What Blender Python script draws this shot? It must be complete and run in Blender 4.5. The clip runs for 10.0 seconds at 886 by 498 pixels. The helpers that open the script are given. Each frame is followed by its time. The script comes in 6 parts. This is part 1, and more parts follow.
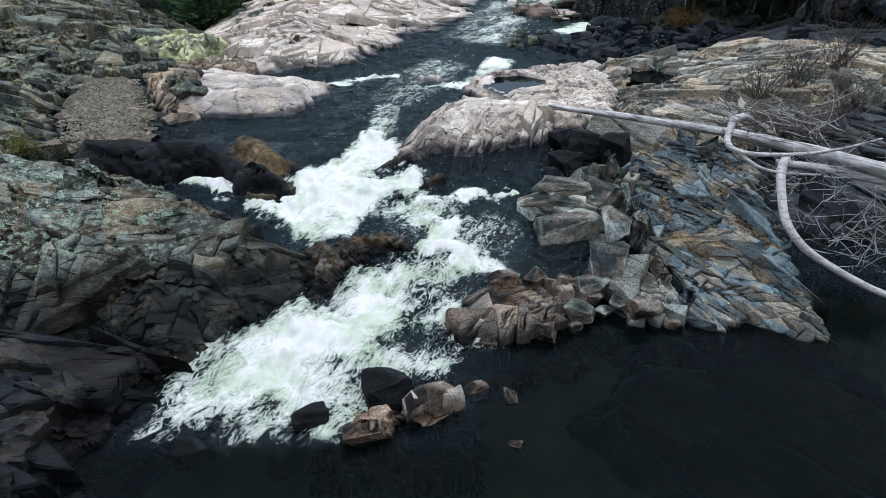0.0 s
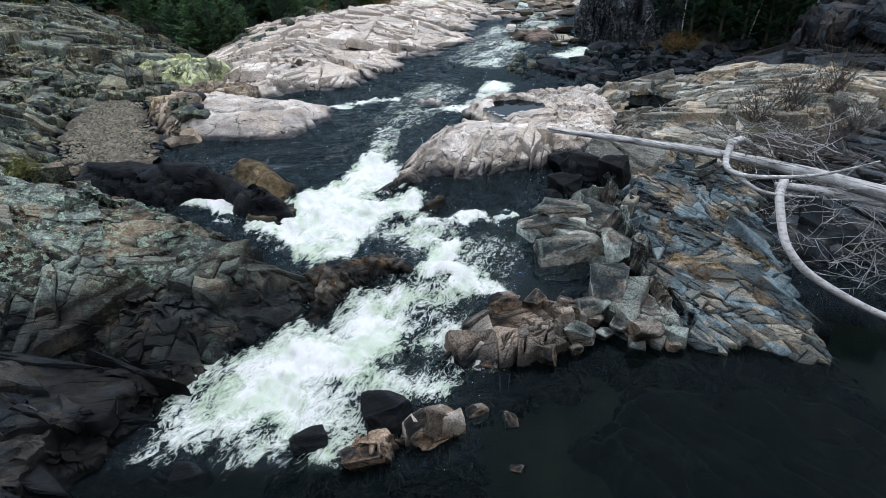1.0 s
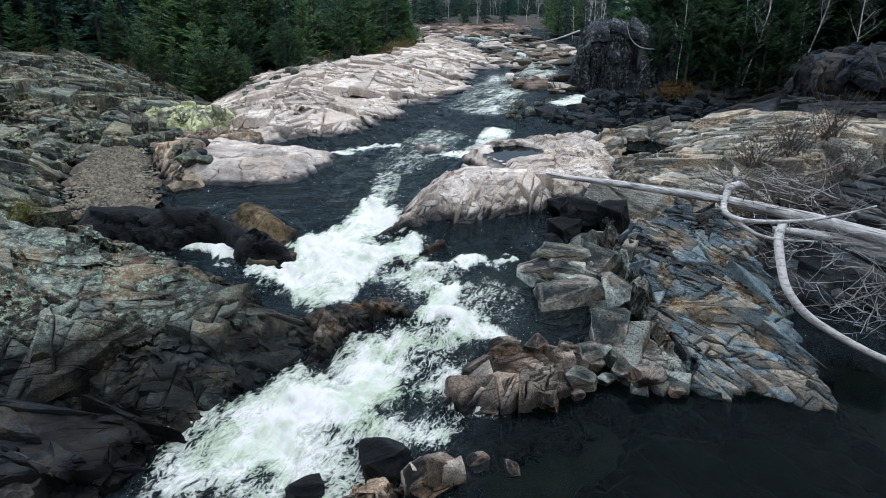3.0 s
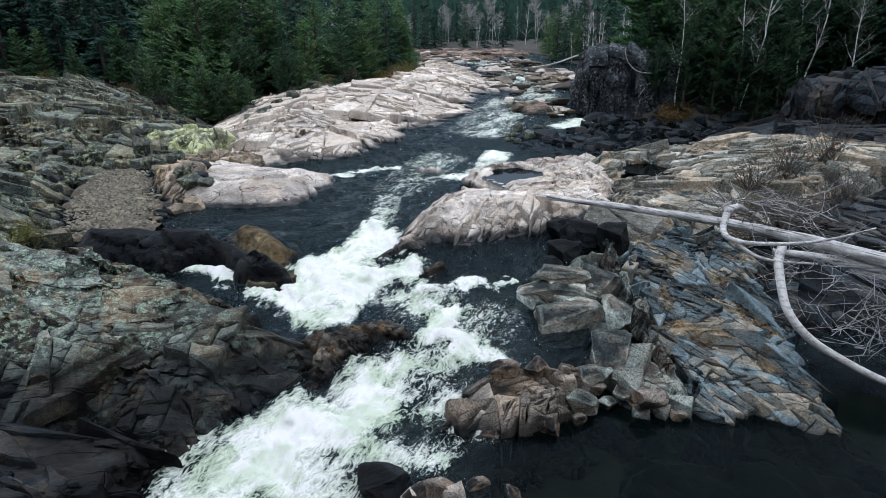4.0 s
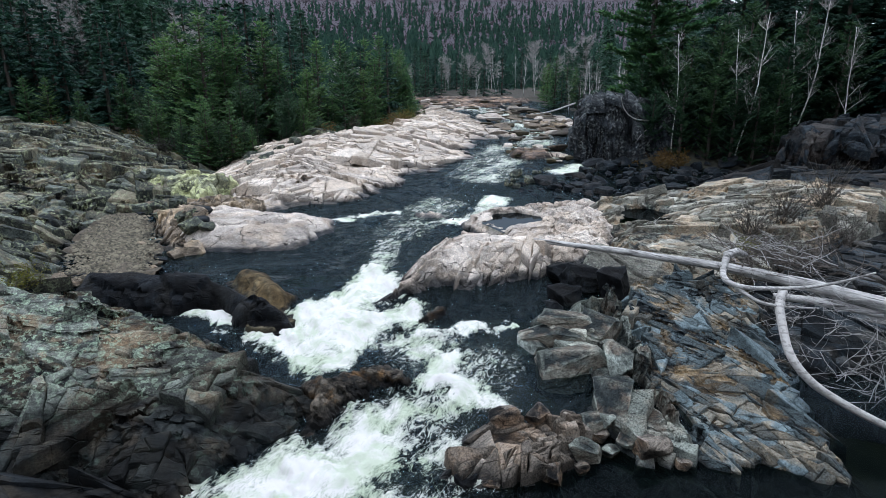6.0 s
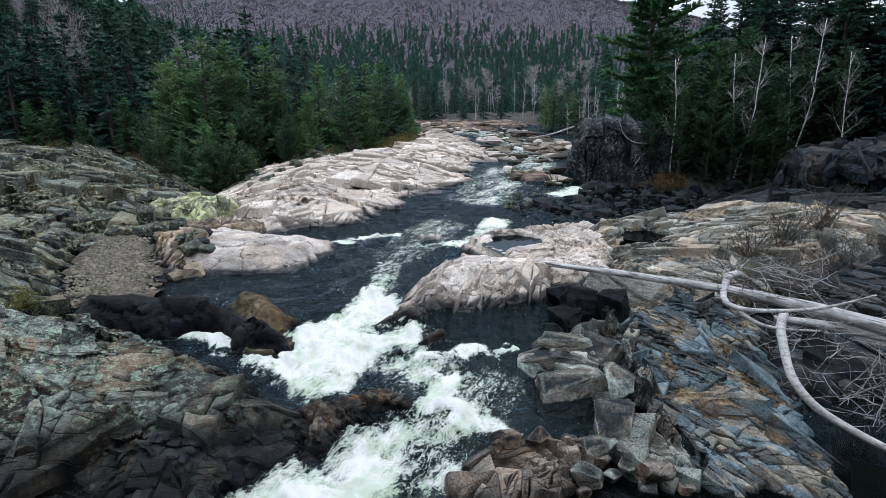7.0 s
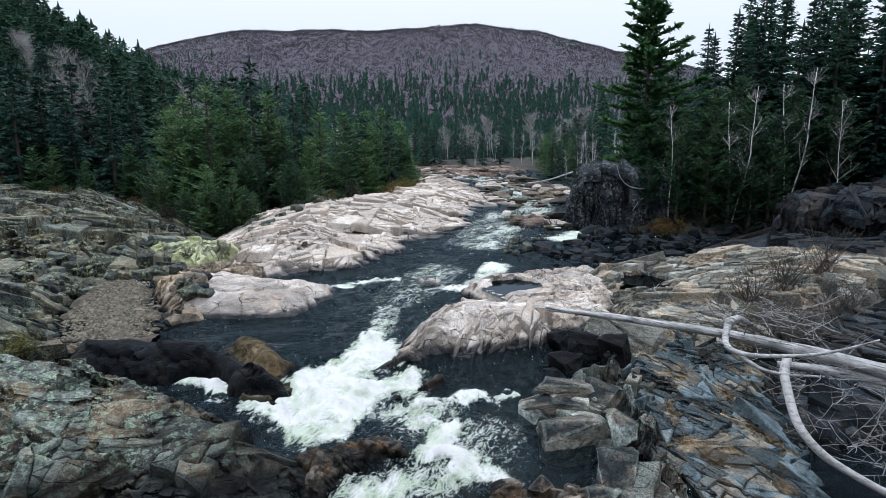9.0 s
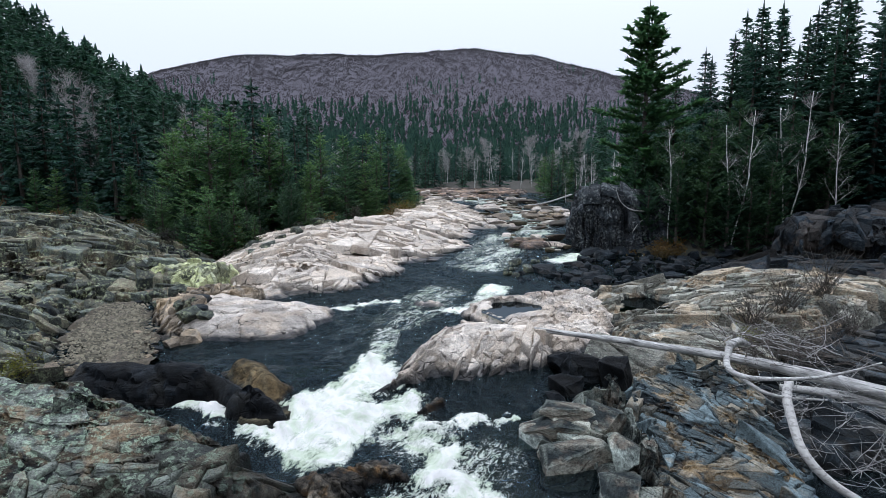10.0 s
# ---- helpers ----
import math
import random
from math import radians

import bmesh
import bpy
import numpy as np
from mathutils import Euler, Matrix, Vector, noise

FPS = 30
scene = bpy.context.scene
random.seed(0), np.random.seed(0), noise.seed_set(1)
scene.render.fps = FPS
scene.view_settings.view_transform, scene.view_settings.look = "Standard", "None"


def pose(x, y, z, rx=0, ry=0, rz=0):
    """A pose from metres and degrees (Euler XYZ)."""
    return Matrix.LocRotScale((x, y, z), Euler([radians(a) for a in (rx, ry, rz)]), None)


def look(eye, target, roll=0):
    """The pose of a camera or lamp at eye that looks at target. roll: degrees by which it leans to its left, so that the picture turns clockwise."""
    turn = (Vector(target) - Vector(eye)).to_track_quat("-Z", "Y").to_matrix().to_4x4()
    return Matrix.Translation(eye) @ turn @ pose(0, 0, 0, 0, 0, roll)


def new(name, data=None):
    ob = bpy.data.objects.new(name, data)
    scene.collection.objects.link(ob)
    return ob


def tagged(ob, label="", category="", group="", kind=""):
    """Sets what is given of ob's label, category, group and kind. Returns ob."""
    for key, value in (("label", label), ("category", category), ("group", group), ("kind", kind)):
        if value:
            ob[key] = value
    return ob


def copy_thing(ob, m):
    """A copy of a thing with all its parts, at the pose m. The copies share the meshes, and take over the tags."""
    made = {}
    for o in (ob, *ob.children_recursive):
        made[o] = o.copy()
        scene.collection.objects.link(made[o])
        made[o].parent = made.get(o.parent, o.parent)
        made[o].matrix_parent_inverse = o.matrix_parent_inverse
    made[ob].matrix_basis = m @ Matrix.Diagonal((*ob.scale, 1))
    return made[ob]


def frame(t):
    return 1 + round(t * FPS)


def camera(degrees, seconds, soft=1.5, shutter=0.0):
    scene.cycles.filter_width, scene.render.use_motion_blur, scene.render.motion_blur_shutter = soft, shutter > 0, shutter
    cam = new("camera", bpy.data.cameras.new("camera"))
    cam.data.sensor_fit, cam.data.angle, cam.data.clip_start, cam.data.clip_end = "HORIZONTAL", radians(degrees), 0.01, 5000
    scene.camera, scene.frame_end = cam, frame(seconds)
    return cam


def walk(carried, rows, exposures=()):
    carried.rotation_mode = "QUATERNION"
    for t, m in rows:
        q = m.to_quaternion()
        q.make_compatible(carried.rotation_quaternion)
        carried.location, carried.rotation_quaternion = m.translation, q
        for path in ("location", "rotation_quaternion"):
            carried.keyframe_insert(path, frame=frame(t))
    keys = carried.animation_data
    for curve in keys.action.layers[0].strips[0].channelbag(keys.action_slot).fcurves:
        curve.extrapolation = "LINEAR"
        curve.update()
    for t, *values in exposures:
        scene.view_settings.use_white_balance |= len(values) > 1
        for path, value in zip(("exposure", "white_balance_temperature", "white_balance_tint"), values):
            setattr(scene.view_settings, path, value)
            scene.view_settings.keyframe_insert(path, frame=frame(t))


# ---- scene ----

# ------------------------------------------------------------------ camera
cam = camera(71.6, 10.0, 0.6)
EYE_HEIGHT = 10.0


def tilt(t):
    s = t / 10
    return (-29.3 + 20.404 * s + 0.479 * s * s - 0.264 * s ** 3,
            0.111 * s - 0.139 * s * s, 0.055 - 0.14 * s)


PATH = []
for step in range(21):
    pitch, yaw, roll = tilt(step * 0.5)
    PATH.append((step * 0.5, pose(0, 0, EYE_HEIGHT, 90 + pitch, roll, yaw)))
walk(cam, PATH, [(0, -0.31, 5650, 8.5), (10, -0.31, 5650, 8.5)])

# ------------------------------------------------------------------ sky and sun (bright overcast)
world = bpy.data.worlds.new("overcast_sky")
scene.world = world
world.use_nodes = True
wt = world.node_tree
wt.nodes.clear()
w_out = wt.nodes.new("ShaderNodeOutputWorld")
w_bg = wt.nodes.new("ShaderNodeBackground")
w_sky = wt.nodes.new("ShaderNodeTexSky")
w_sky.sky_type = "NISHITA"
w_sky.sun_disc = False
w_sky.sun_elevation = radians(69)
w_sky.sun_rotation = radians(-35)
w_scale = wt.nodes.new("ShaderNodeMix")
w_scale.data_type = "RGBA"
w_scale.blend_type = "MIX"
w_scale.inputs[0].default_value = 0.93
w_scale.inputs[7].default_value = (9.08, 9.0, 9.25, 1)  # the cloud sheet
wt.links.new(w_sky.outputs[0], w_scale.inputs[6])
# an overcast sky is brighter overhead than at the horizon
w_co = wt.nodes.new("ShaderNodeTexCoord")
w_sep = wt.nodes.new("ShaderNodeSeparateXYZ")
w_map = wt.nodes.new("ShaderNodeMapRange")
w_map.interpolation_type = "SMOOTHSTEP"
w_map.inputs["To Min"].default_value, w_map.inputs["To Max"].default_value = 1.44, 3.1
w_lum = wt.nodes.new("ShaderNodeMix")
w_lum.data_type, w_lum.blend_type = "RGBA", "MULTIPLY"
w_lum.inputs[0].default_value = 1.0
wt.links.new(w_co.outputs["Generated"], w_sep.inputs[0])
wt.links.new(w_sep.outputs[2], w_map.inputs[0])
wt.links.new(w_scale.outputs[2], w_lum.inputs[6])
wt.links.new(w_map.outputs[0], w_lum.inputs[7])
wt.links.new(w_lum.outputs[2], w_bg.inputs[0])
w_bg.inputs[1].default_value = 0.085
wt.links.new(w_bg.outputs[0], w_out.inputs[0])

sun_data = bpy.data.lights.new("sun", "SUN")
sun_data.energy = 1.5
sun_data.angle = radians(11)
sun_data.color = (1.0, 0.96, 0.9)
sun = new("sun", sun_data)
sun.matrix_world = look((-30, 42, 135), (0, 0, 0))


# ------------------------------------------------------------------ numeric helpers
def hash2(i, j, seed):
    """Repeatable random numbers 0..1 for whole-number grid places."""
    n = (i.astype(np.int64) * 374761393 + j.astype(np.int64) * 668265263 + seed * 974634777) & 0xFFFFFFFF
    n = ((n ^ (n >> 13)) * 1274126177) & 0xFFFFFFFF
    n = ((n ^ (n >> 16)) * 2246822519) & 0xFFFFFFFF
    return ((n ^ (n >> 15)) & 0xFFFFFF) / float(0xFFFFFF)


def vnoise(x, y, seed):
    """Smooth value noise, -1..1."""
    i, j = np.floor(x), np.floor(y)
    u, v = x - i, y - j
    u, v = u * u * u * (u * (u * 6 - 15) + 10), v * v * v * (v * (v * 6 - 15) + 10)
    a, b = hash2(i, j, seed), hash2(i + 1, j, seed)
    c, d = hash2(i, j + 1, seed), hash2(i + 1, j + 1, seed)
    return 2 * ((a * (1 - u) + b * u) * (1 - v) + (c * (1 - u) + d * u) * v) - 1


def fbm(x, y, seed, octaves=4, gain=0.5):
    total, amp = 0.0, 1.0
    for k in range(octaves):
        total = total + amp * vnoise(x + 17.3 * k, y - 9.1 * k, seed + k)
        x, y, amp = x * 2.03, y * 2.03, amp * gain
    return total


def cells(x, y, seed):
    """Voronoi: distance to the border, and for the nearest and second cell its random value and the place within it."""
    i, j = np.floor(x), np.floor(y)
    best, second = np.full(x.shape, 9.0), np.full(x.shape, 9.0)
    a = [np.zeros(x.shape) for _ in range(3)]
    b = [np.zeros(x.shape) for _ in range(3)]
    for di in (-1, 0, 1):
        for dj in (-1, 0, 1):
            ci, cj = i + di, j + dj
            px = ci + 0.12 + 0.76 * hash2(ci, cj, seed)
            py = cj + 0.12 + 0.76 * hash2(ci, cj, seed + 1)
            d = np.hypot(x - px, y - py)
            val = (hash2(ci, cj, seed + 2), x - px, y - py)
            first, next_one = d < best, (d >= best) & (d < second)
            for k in range(3):
                b[k] = np.where(first, a[k], np.where(next_one, val[k], b[k]))
                a[k] = np.where(first, val[k], a[k])
            second = np.where(first, best, np.where(next_one, d, second))
            best = np.where(first, d, best)
    return second - best, a, b


def smooth(v):
    v = np.clip(v, 0, 1)
    return v * v * (3 - 2 * v)


def inside(px, py, outline):
    """Signed distance to a closed outline, positive inside."""
    best = np.full(px.shape, 1e9)
    odd = np.zeros(px.shape, bool)
    n = len(outline)
    for k in range(n):
        (ax, ay), (bx, by) = outline[k], outline[(k + 1) % n]
        ex, ey = bx - ax, by - ay
        u = np.clip(((px - ax) * ex + (py - ay) * ey) / (ex * ex + ey * ey + 1e-9), 0, 1)
        best = np.minimum(best, np.hypot(px - ax - u * ex, py - ay - u * ey))
        if ay != by:
            odd ^= ((ay > py) != (by > py)) & (px < ex * (py - ay) / (by - ay) + ax)
    return np.where(odd, best, -best)


def along(px, py, line):
    """Distance to an open line."""
    best = np.full(px.shape, 1e9)
    for (ax, ay), (bx, by) in zip(line, line[1:]):
        ex, ey = bx - ax, by - ay
        u = np.clip(((px - ax) * ex + (py - ay) * ey) / (ex * ex + ey * ey + 1e-9), 0, 1)
        best = np.minimum(best, np.hypot(px - ax - u * ex, py - ay - u * ey))
    return best


def water_level(x, y):
    """Height of the river: still pool, churning basin, chute, upper reach."""
    ys = np.array([0, 8.2, 10.0, 14.6, 16.6, 17.6, 18.6, 23.5, 28, 60, 120, 400.0])
    zs = np.array([0.0, 0.0, 0.06, 0.28, 0.85, 0.92, 1.0, 1.72, 1.8, 2.35, 2.9, 5.0])
    river = np.interp(y, ys, zs)
    pool = smooth((x - 0.9 + 0.35 * (12.5 - y)) / 1.6) * smooth((15.2 - y) / 1.2)
    return river * (1 - pool)


# ------------------------------------------------------------------ mesh helpers
def mesh_of(name, verts, faces, material, smooth_faces=True, floats=None):
    me = bpy.data.meshes.new(name)
    me.from_pydata(verts.tolist() if hasattr(verts, "tolist") else verts, [],
                   faces.tolist() if hasattr(faces, "tolist") else faces)
    if smooth_faces:
        me.polygons.foreach_set("use_smooth", np.ones(len(me.polygons), bool))
    me.materials.append(material)
    for key, values in (floats or {}).items():
        at = me.attributes.new(key, "FLOAT", "POINT")
        at.data.foreach_set("value", np.asarray(values, np.float32))
    me.update()
    return me


def part_mesh(name, me, parent, label=""):
    ob = new(name, me)
    ob.parent = parent
    return tagged(ob, label)


def part(name, bm, material, parent, label=""):
    me = bpy.data.meshes.new(name)
    bm.to_mesh(me)
    bm.free()
    me.materials.append(material)
    return part_mesh(name, me, parent, label)


def sheet(gx, gy):
    """Vertices and quads of a grid over the given x and y values."""
    X, Y = np.meshgrid(gx, gy)
    ny, nx = X.shape
    idx = np.arange(nx * ny).reshape(ny, nx)
    quads = np.stack([idx[:-1, :-1], idx[:-1, 1:], idx[1:, 1:], idx[1:, :-1]], -1).reshape(-1, 4)
    return X.ravel(), Y.ravel(), quads


def keep(verts, quads, mask, floats):
    """Leaves only the quads whose four corners are kept."""
    q = quads[mask[quads].all(1)]
    used = np.unique(q)
    back = np.full(len(verts), -1)
    back[used] = np.arange(len(used))
    return verts[used], back[q], {k: v[used] for k, v in floats.items()}


def tube(points, radii, sides=8, wobble=0.0, seed=0):
    """A tapered tube along a line of points: vertices and faces."""
    rng = random.Random(seed)
    pts = [Vector(p) for p in points]
    verts, faces = [], []
    side = Vector((0, 0, 1))
    for k, p in enumerate(pts):
        d = (pts[min(k + 1, len(pts) - 1)] - pts[max(k - 1, 0)]).normalized()
        side = side - d * side.dot(d)
        if side.length < 1e-3:
            side = d.orthogonal()
        side.normalize()
        other = d.cross(side)
        for s in range(sides):
            a = 2 * math.pi * s / sides
            r = radii[k] * (1 + wobble * (rng.random() - 0.5))
            verts.append(tuple(p + (side * math.cos(a) + other * math.sin(a)) * r))
    for k in range(len(pts) - 1):
        for s in range(sides):
            a, b = k * sides + s, k * sides + (s + 1) % sides
            faces.append((a, b, b + sides, a + sides))
    faces.append(tuple(range(sides))[::-1])
    faces.append(tuple(range((len(pts) - 1) * sides, len(pts) * sides)))
    return verts, faces


def bend(a, b, count, sag, seed):
    """Points from a to b with a wandering line."""
    rng = random.Random(seed)
    a, b = Vector(a), Vector(b)
    out, off = [], Vector((0, 0, 0))
    span = (b - a).length
    for k in range(count + 1):
        u = k / count
        if 0 < k < count:
            off = off + Vector((rng.uniform(-1, 1), rng.uniform(-1, 1), rng.uniform(-1, 1))) * sag * span / count
        out.append(tuple(a.lerp(b, u) + off * math.sin(math.pi * min(1, u * 1.05))))
    return out


class Pile:
    """Collects vertices and faces of many pieces into one mesh."""

    def __init__(self):
        self.v, self.f = [], []

    def add(self, verts, faces):
        n = len(self.v)
        self.v.extend(verts)
        self.f.extend(tuple(i + n for i in f) for f in faces)

    def mesh(self, name, material, smooth_faces=True):
        return mesh_of(name, self.v, self.f, material, smooth_faces)


# ------------------------------------------------------------------ materials
class Nodes:
    def __init__(self, name):
        self.mat = bpy.data.materials.new(name)
        self.mat.use_nodes = True
        self.t = self.mat.node_tree
        self.t.nodes.clear()
        self.out = self.t.nodes.new("ShaderNodeOutputMaterial")
        self.geo = self.t.nodes.new("ShaderNodeTexCoord")

    def n(self, kind, **sets):
        node = self.t.nodes.new(kind)
        for k, v in sets.items():
            node.inputs[k.replace("_", " ")].default_value = v
        return node

    def link(self, a, b):
        self.t.links.new(a, b)

    def coords(self, scale=(1, 1, 1), turn=0.0):
        m = self.t.nodes.new("ShaderNodeMapping")
        m.vector_type = "TEXTURE"
        m.inputs["Scale"].default_value = tuple(1.0 / c for c in scale)
        m.inputs["Rotation"].default_value = (0, 0, radians(turn))
        self.link(self.geo.outputs["Object"], m.inputs[0])
        return m.outputs[0]

    def noise(self, coords, scale, detail=4, rough=0.55, distort=0.0):
        n = self.n("ShaderNodeTexNoise", Scale=scale, Detail=detail, Roughness=rough, Distortion=distort)
        self.link(coords, n.inputs["Vector"])
        return n.outputs[0]

    def voronoi(self, coords, scale, feature="F1", out=0):
        n = self.n("ShaderNodeTexVoronoi", Scale=scale)
        n.feature = feature
        self.link(coords, n.inputs["Vector"])
        return n.outputs[out]

    def ramp(self, fac, *stops):
        r = self.t.nodes.new("ShaderNodeValToRGB")
        e = r.color_ramp.elements
        while len(e) < len(stops):
            e.new(0.5)
        for el, (p, c) in zip(e, stops):
            el.position = p
            el.color = c if isinstance(c, tuple) else (c, c, c, 1)
        self.link(fac, r.inputs[0])
        return r.outputs[0]

    def mix(self, fac, a, b, mode="MIX"):
        m = self.t.nodes.new("ShaderNodeMix")
        m.data_type, m.blend_type = "RGBA", mode
        for sock, v in ((m.inputs[0], fac), (m.inputs[6], a), (m.inputs[7], b)):
            if isinstance(v, tuple):
                sock.default_value = v if len(v) == 4 else (*v, 1)
            elif isinstance(v, (int, float)):
                sock.default_value = v
            else:
                self.link(v, sock)
        return m.outputs[2]

    def math(self, op, a, b=0.0):
        m = self.t.nodes.new("ShaderNodeMath")
        m.operation = op
        for sock, v in ((m.inputs[0], a), (m.inputs[1], b)):
            if isinstance(v, (int, float)):
                sock.default_value = v
            else:
                self.link(v, sock)
        return m.outputs[0]

    def attr(self, name):
        a = self.t.nodes.new("ShaderNodeAttribute")
        a.attribute_name = name
        return a.outputs["Fac"]

    def bump(self, height, strength, distance, normal=None):
        b = self.n("ShaderNodeBump", Strength=strength, Distance=distance)
        self.link(height, b.inputs["Height"])
        if normal is not None:
            self.link(normal, b.inputs["Normal"])
        return b.outputs[0]

    def surface(self, color, rough, normal=None, **sets):
        p = self.n("ShaderNodeBsdfPrincipled", **sets)
        for sock, v in (("Base Color", color), ("Roughness", rough)):
            if isinstance(v, tuple):
                p.inputs[sock].default_value = v if len(v) == 4 else (*v, 1)
            elif isinstance(v, (int, float)):
                p.inputs[sock].default_value = v
            else:
                self.link(v, p.inputs[sock])
        if normal is not None:
            self.link(normal, p.inputs["Normal"])
        self.link(p.outputs[0], self.out.inputs[0])
        return self.mat


def rock_material(name, light, dark, stain, turn=0.0, stain_amount=0.5, lichen=None, lichen_amount=0.0,
                  crack=0.5, streak=4.0, wet=True, mottled=0.85, crown=0.0):
    """Bedrock: two tones, streaks along the strike, rusty stains, lichen rings, fine cracks, wet foot with shade put
    into it.
    """
    m = Nodes(name)
    plain = m.coords()
    strike = m.coords((1.0 / streak, 1.0, 1.0), turn)
    tone = m.math("MULTIPLY", m.math("SUBTRACT", m.attr("tone"), 0.5), 0.42)
    hue = m.math("MULTIPLY", m.math("SUBTRACT", m.attr("hue"), 0.5), 0.22)
    patches = m.math("ADD", m.noise(plain, 0.7, 7, 0.66, 0.5), hue)
    grain = m.noise(plain, 21.0, 7, 0.75)
    mottle = m.noise(plain, 3.4, 9, 0.72, 0.3)
    bands = m.math("ADD", m.noise(strike, 2.4, 10, 0.74, 0.6), tone)
    col = m.mix(m.ramp(bands, (0.44, 0.0), (0.66, 1.0)), dark, light)
    col = m.mix(m.math("MULTIPLY", m.ramp(patches, (0.47, 0.0), (0.56, 1.0)), stain_amount), col, stain)
    col = m.mix(mottled, col, m.ramp(mottle, (0.30, 0.22), (0.50, 0.90), (0.70, 1.8)), "MULTIPLY")
    big = m.math("ADD", m.noise(plain, 0.6, 6, 0.62, 0.4), m.math("MULTIPLY", tone, 0.7))
    col = m.mix(mottled, col, m.ramp(big, (0.40, 0.14), (0.53, 0.85), (0.66, 1.6)), "MULTIPLY")
    if lichen:
        blotch = m.noise(plain, 1.1, 5, 0.7)
        if crown:
            blotch = m.math("ADD", blotch, m.math("MULTIPLY", m.math("SUBTRACT", m.attr("high"), 0.4), crown))
        spots = m.voronoi(plain, 2.6)
        wild = m.math("ADD", spots, m.math("MULTIPLY", m.noise(plain, 8.0, 3), 0.35))
        ring = m.ramp(wild, (0.30, 0.55), (0.40, 1.0), (0.48, 0.0))
        spot = m.math("MULTIPLY", ring, m.ramp(blotch, (0.44, 0.0), (0.53, 1.0)))
        crust = m.math("MULTIPLY", m.ramp(m.noise(plain, 6.0, 7, 0.75), (0.51, 0.0), (0.58, 1.0)), m.ramp(blotch, (0.42, 0.0), (0.60, 1.0)))
        col = m.mix(m.math("MULTIPLY", m.math("MAXIMUM", spot, crust), lichen_amount), col, lichen)
    col = m.mix(1.0, col, m.ramp(grain, (0.34, 0.30), (0.66, 1.75)), "MULTIPLY")
    # worn, paler edges
    g = m.t.nodes.new("ShaderNodeNewGeometry")
    edge = m.math("MULTIPLY", m.ramp(g.outputs["Pointiness"], (0.50, 0.0), (0.57, 1.0)), m.ramp(grain, (0.35, 0.0), (0.65, 0.5)))
    col = m.mix(edge, col, m.mix(1.0, light, (1.6, 1.55, 1.48, 1), "MULTIPLY"))
    wobble = m.math("MULTIPLY", m.math("SUBTRACT", m.noise(plain, 4.0, 5), 0.5), 0.16)
    gate = m.ramp(m.noise(plain, 0.9, 3), (0.44, 0.0), (0.54, 1.0))
    joints = m.voronoi(m.coords((1.0 / streak, 1.0, 0.7), turn + 6), 2.3, "DISTANCE_TO_EDGE")
    line = m.math("MULTIPLY", m.ramp(m.math("ADD", joints, wobble), (0.0, 1.0), (0.025, 0.0)), gate)
    col = m.mix(m.math("MULTIPLY", line, crack), col, tuple(c * 0.15 for c in dark))
    rough = 0.72
    # blue-black foot: damp rock by the water plus painted shade of low faces
    if wet:
        w = m.math("MULTIPLY", m.attr("wet"), m.ramp(m.noise(plain, 1.6, 4), (0.25, 0.75), (0.6, 1.0)))
        col = m.mix(w, col, m.mix(1.0, col, (0.048, 0.062, 0.084), "MULTIPLY"))
        rough = m.ramp(w, (0.0, 0.74), (1.0, 0.36))
    fine = m.noise(plain, 34.0, 5, 0.7)
    mid = m.noise(strike, 9.0, 8, 0.74)
    height = m.math("ADD", m.math("MULTIPLY", mid, 1.0), m.math("MULTIPLY", fine, 0.25))
    height = m.math("SUBTRACT", height, m.math("MULTIPLY", line, 0.9))
    return m.surface(col, rough, m.bump(height, 1.0, 0.06), Specular_IOR_Level=0.14)


ROCK_LEFT = rock_material("grey_green_gneiss", (0.150, 0.165, 0.145), (0.005, 0.009, 0.014), (0.25, 0.165, 0.085), 6, 0.5,
                          (0.34, 0.44, 0.32), 0.75, crown=0.13)
ROCK_LOW = rock_material("dark_gneiss", (0.026, 0.032, 0.038), (0.002, 0.004, 0.007), (0.11, 0.085, 0.05), 25, 0.3)
ROCK_BLACK = rock_material("wet_black_rock", (0.018, 0.022, 0.027), (0.003, 0.005, 0.008), (0.030, 0.028, 0.022), 10, 0.4)
ROCK_PINK = rock_material("pale_pink_granite", (0.60, 0.54, 0.475), (0.38, 0.345, 0.31), (0.45, 0.365, 0.28), 25, 0.6, crack=0.95, mottled=0.28, streak=2.0)
ROCK_BANK = rock_material("stepped_grey_rock", (0.098, 0.112, 0.100), (0.005, 0.009, 0.012), (0.20, 0.15, 0.08), 12, 0.5,
                          (0.42, 0.46, 0.27), 0.7)
ROCK_YELLOW = rock_material("lichen_covered_rock", (0.38, 0.40, 0.27), (0.04, 0.045, 0.035), (0.44, 0.47, 0.22), 20, 0.7,
                            (0.62, 0.66, 0.34), 0.95, mottled=0.4)
ROCK_RIGHT = rock_material("tan_and_grey_gneiss", (0.30, 0.295, 0.255), (0.022, 0.029, 0.033), (0.29, 0.195, 0.105), -35, 0.6,
                           (0.36, 0.40, 0.33), 0.5)
ROCK_SPIT = rock_material("tan_and_dark_broken_rock", (0.26, 0.23, 0.195), (0.008, 0.011, 0.015), (0.34, 0.225, 0.135), 20, 0.5)
ROCK_APRON = rock_material("dark_apron_rock", (0.036, 0.046, 0.055), (0.005, 0.009, 0.013), (0.10, 0.08, 0.055), -45, 0.4)
ROCK_TAN = rock_material("tan_jointed_rock", (0.34, 0.285, 0.22), (0.06, 0.055, 0.05), (0.33, 0.24, 0.13), 60, 0.6)
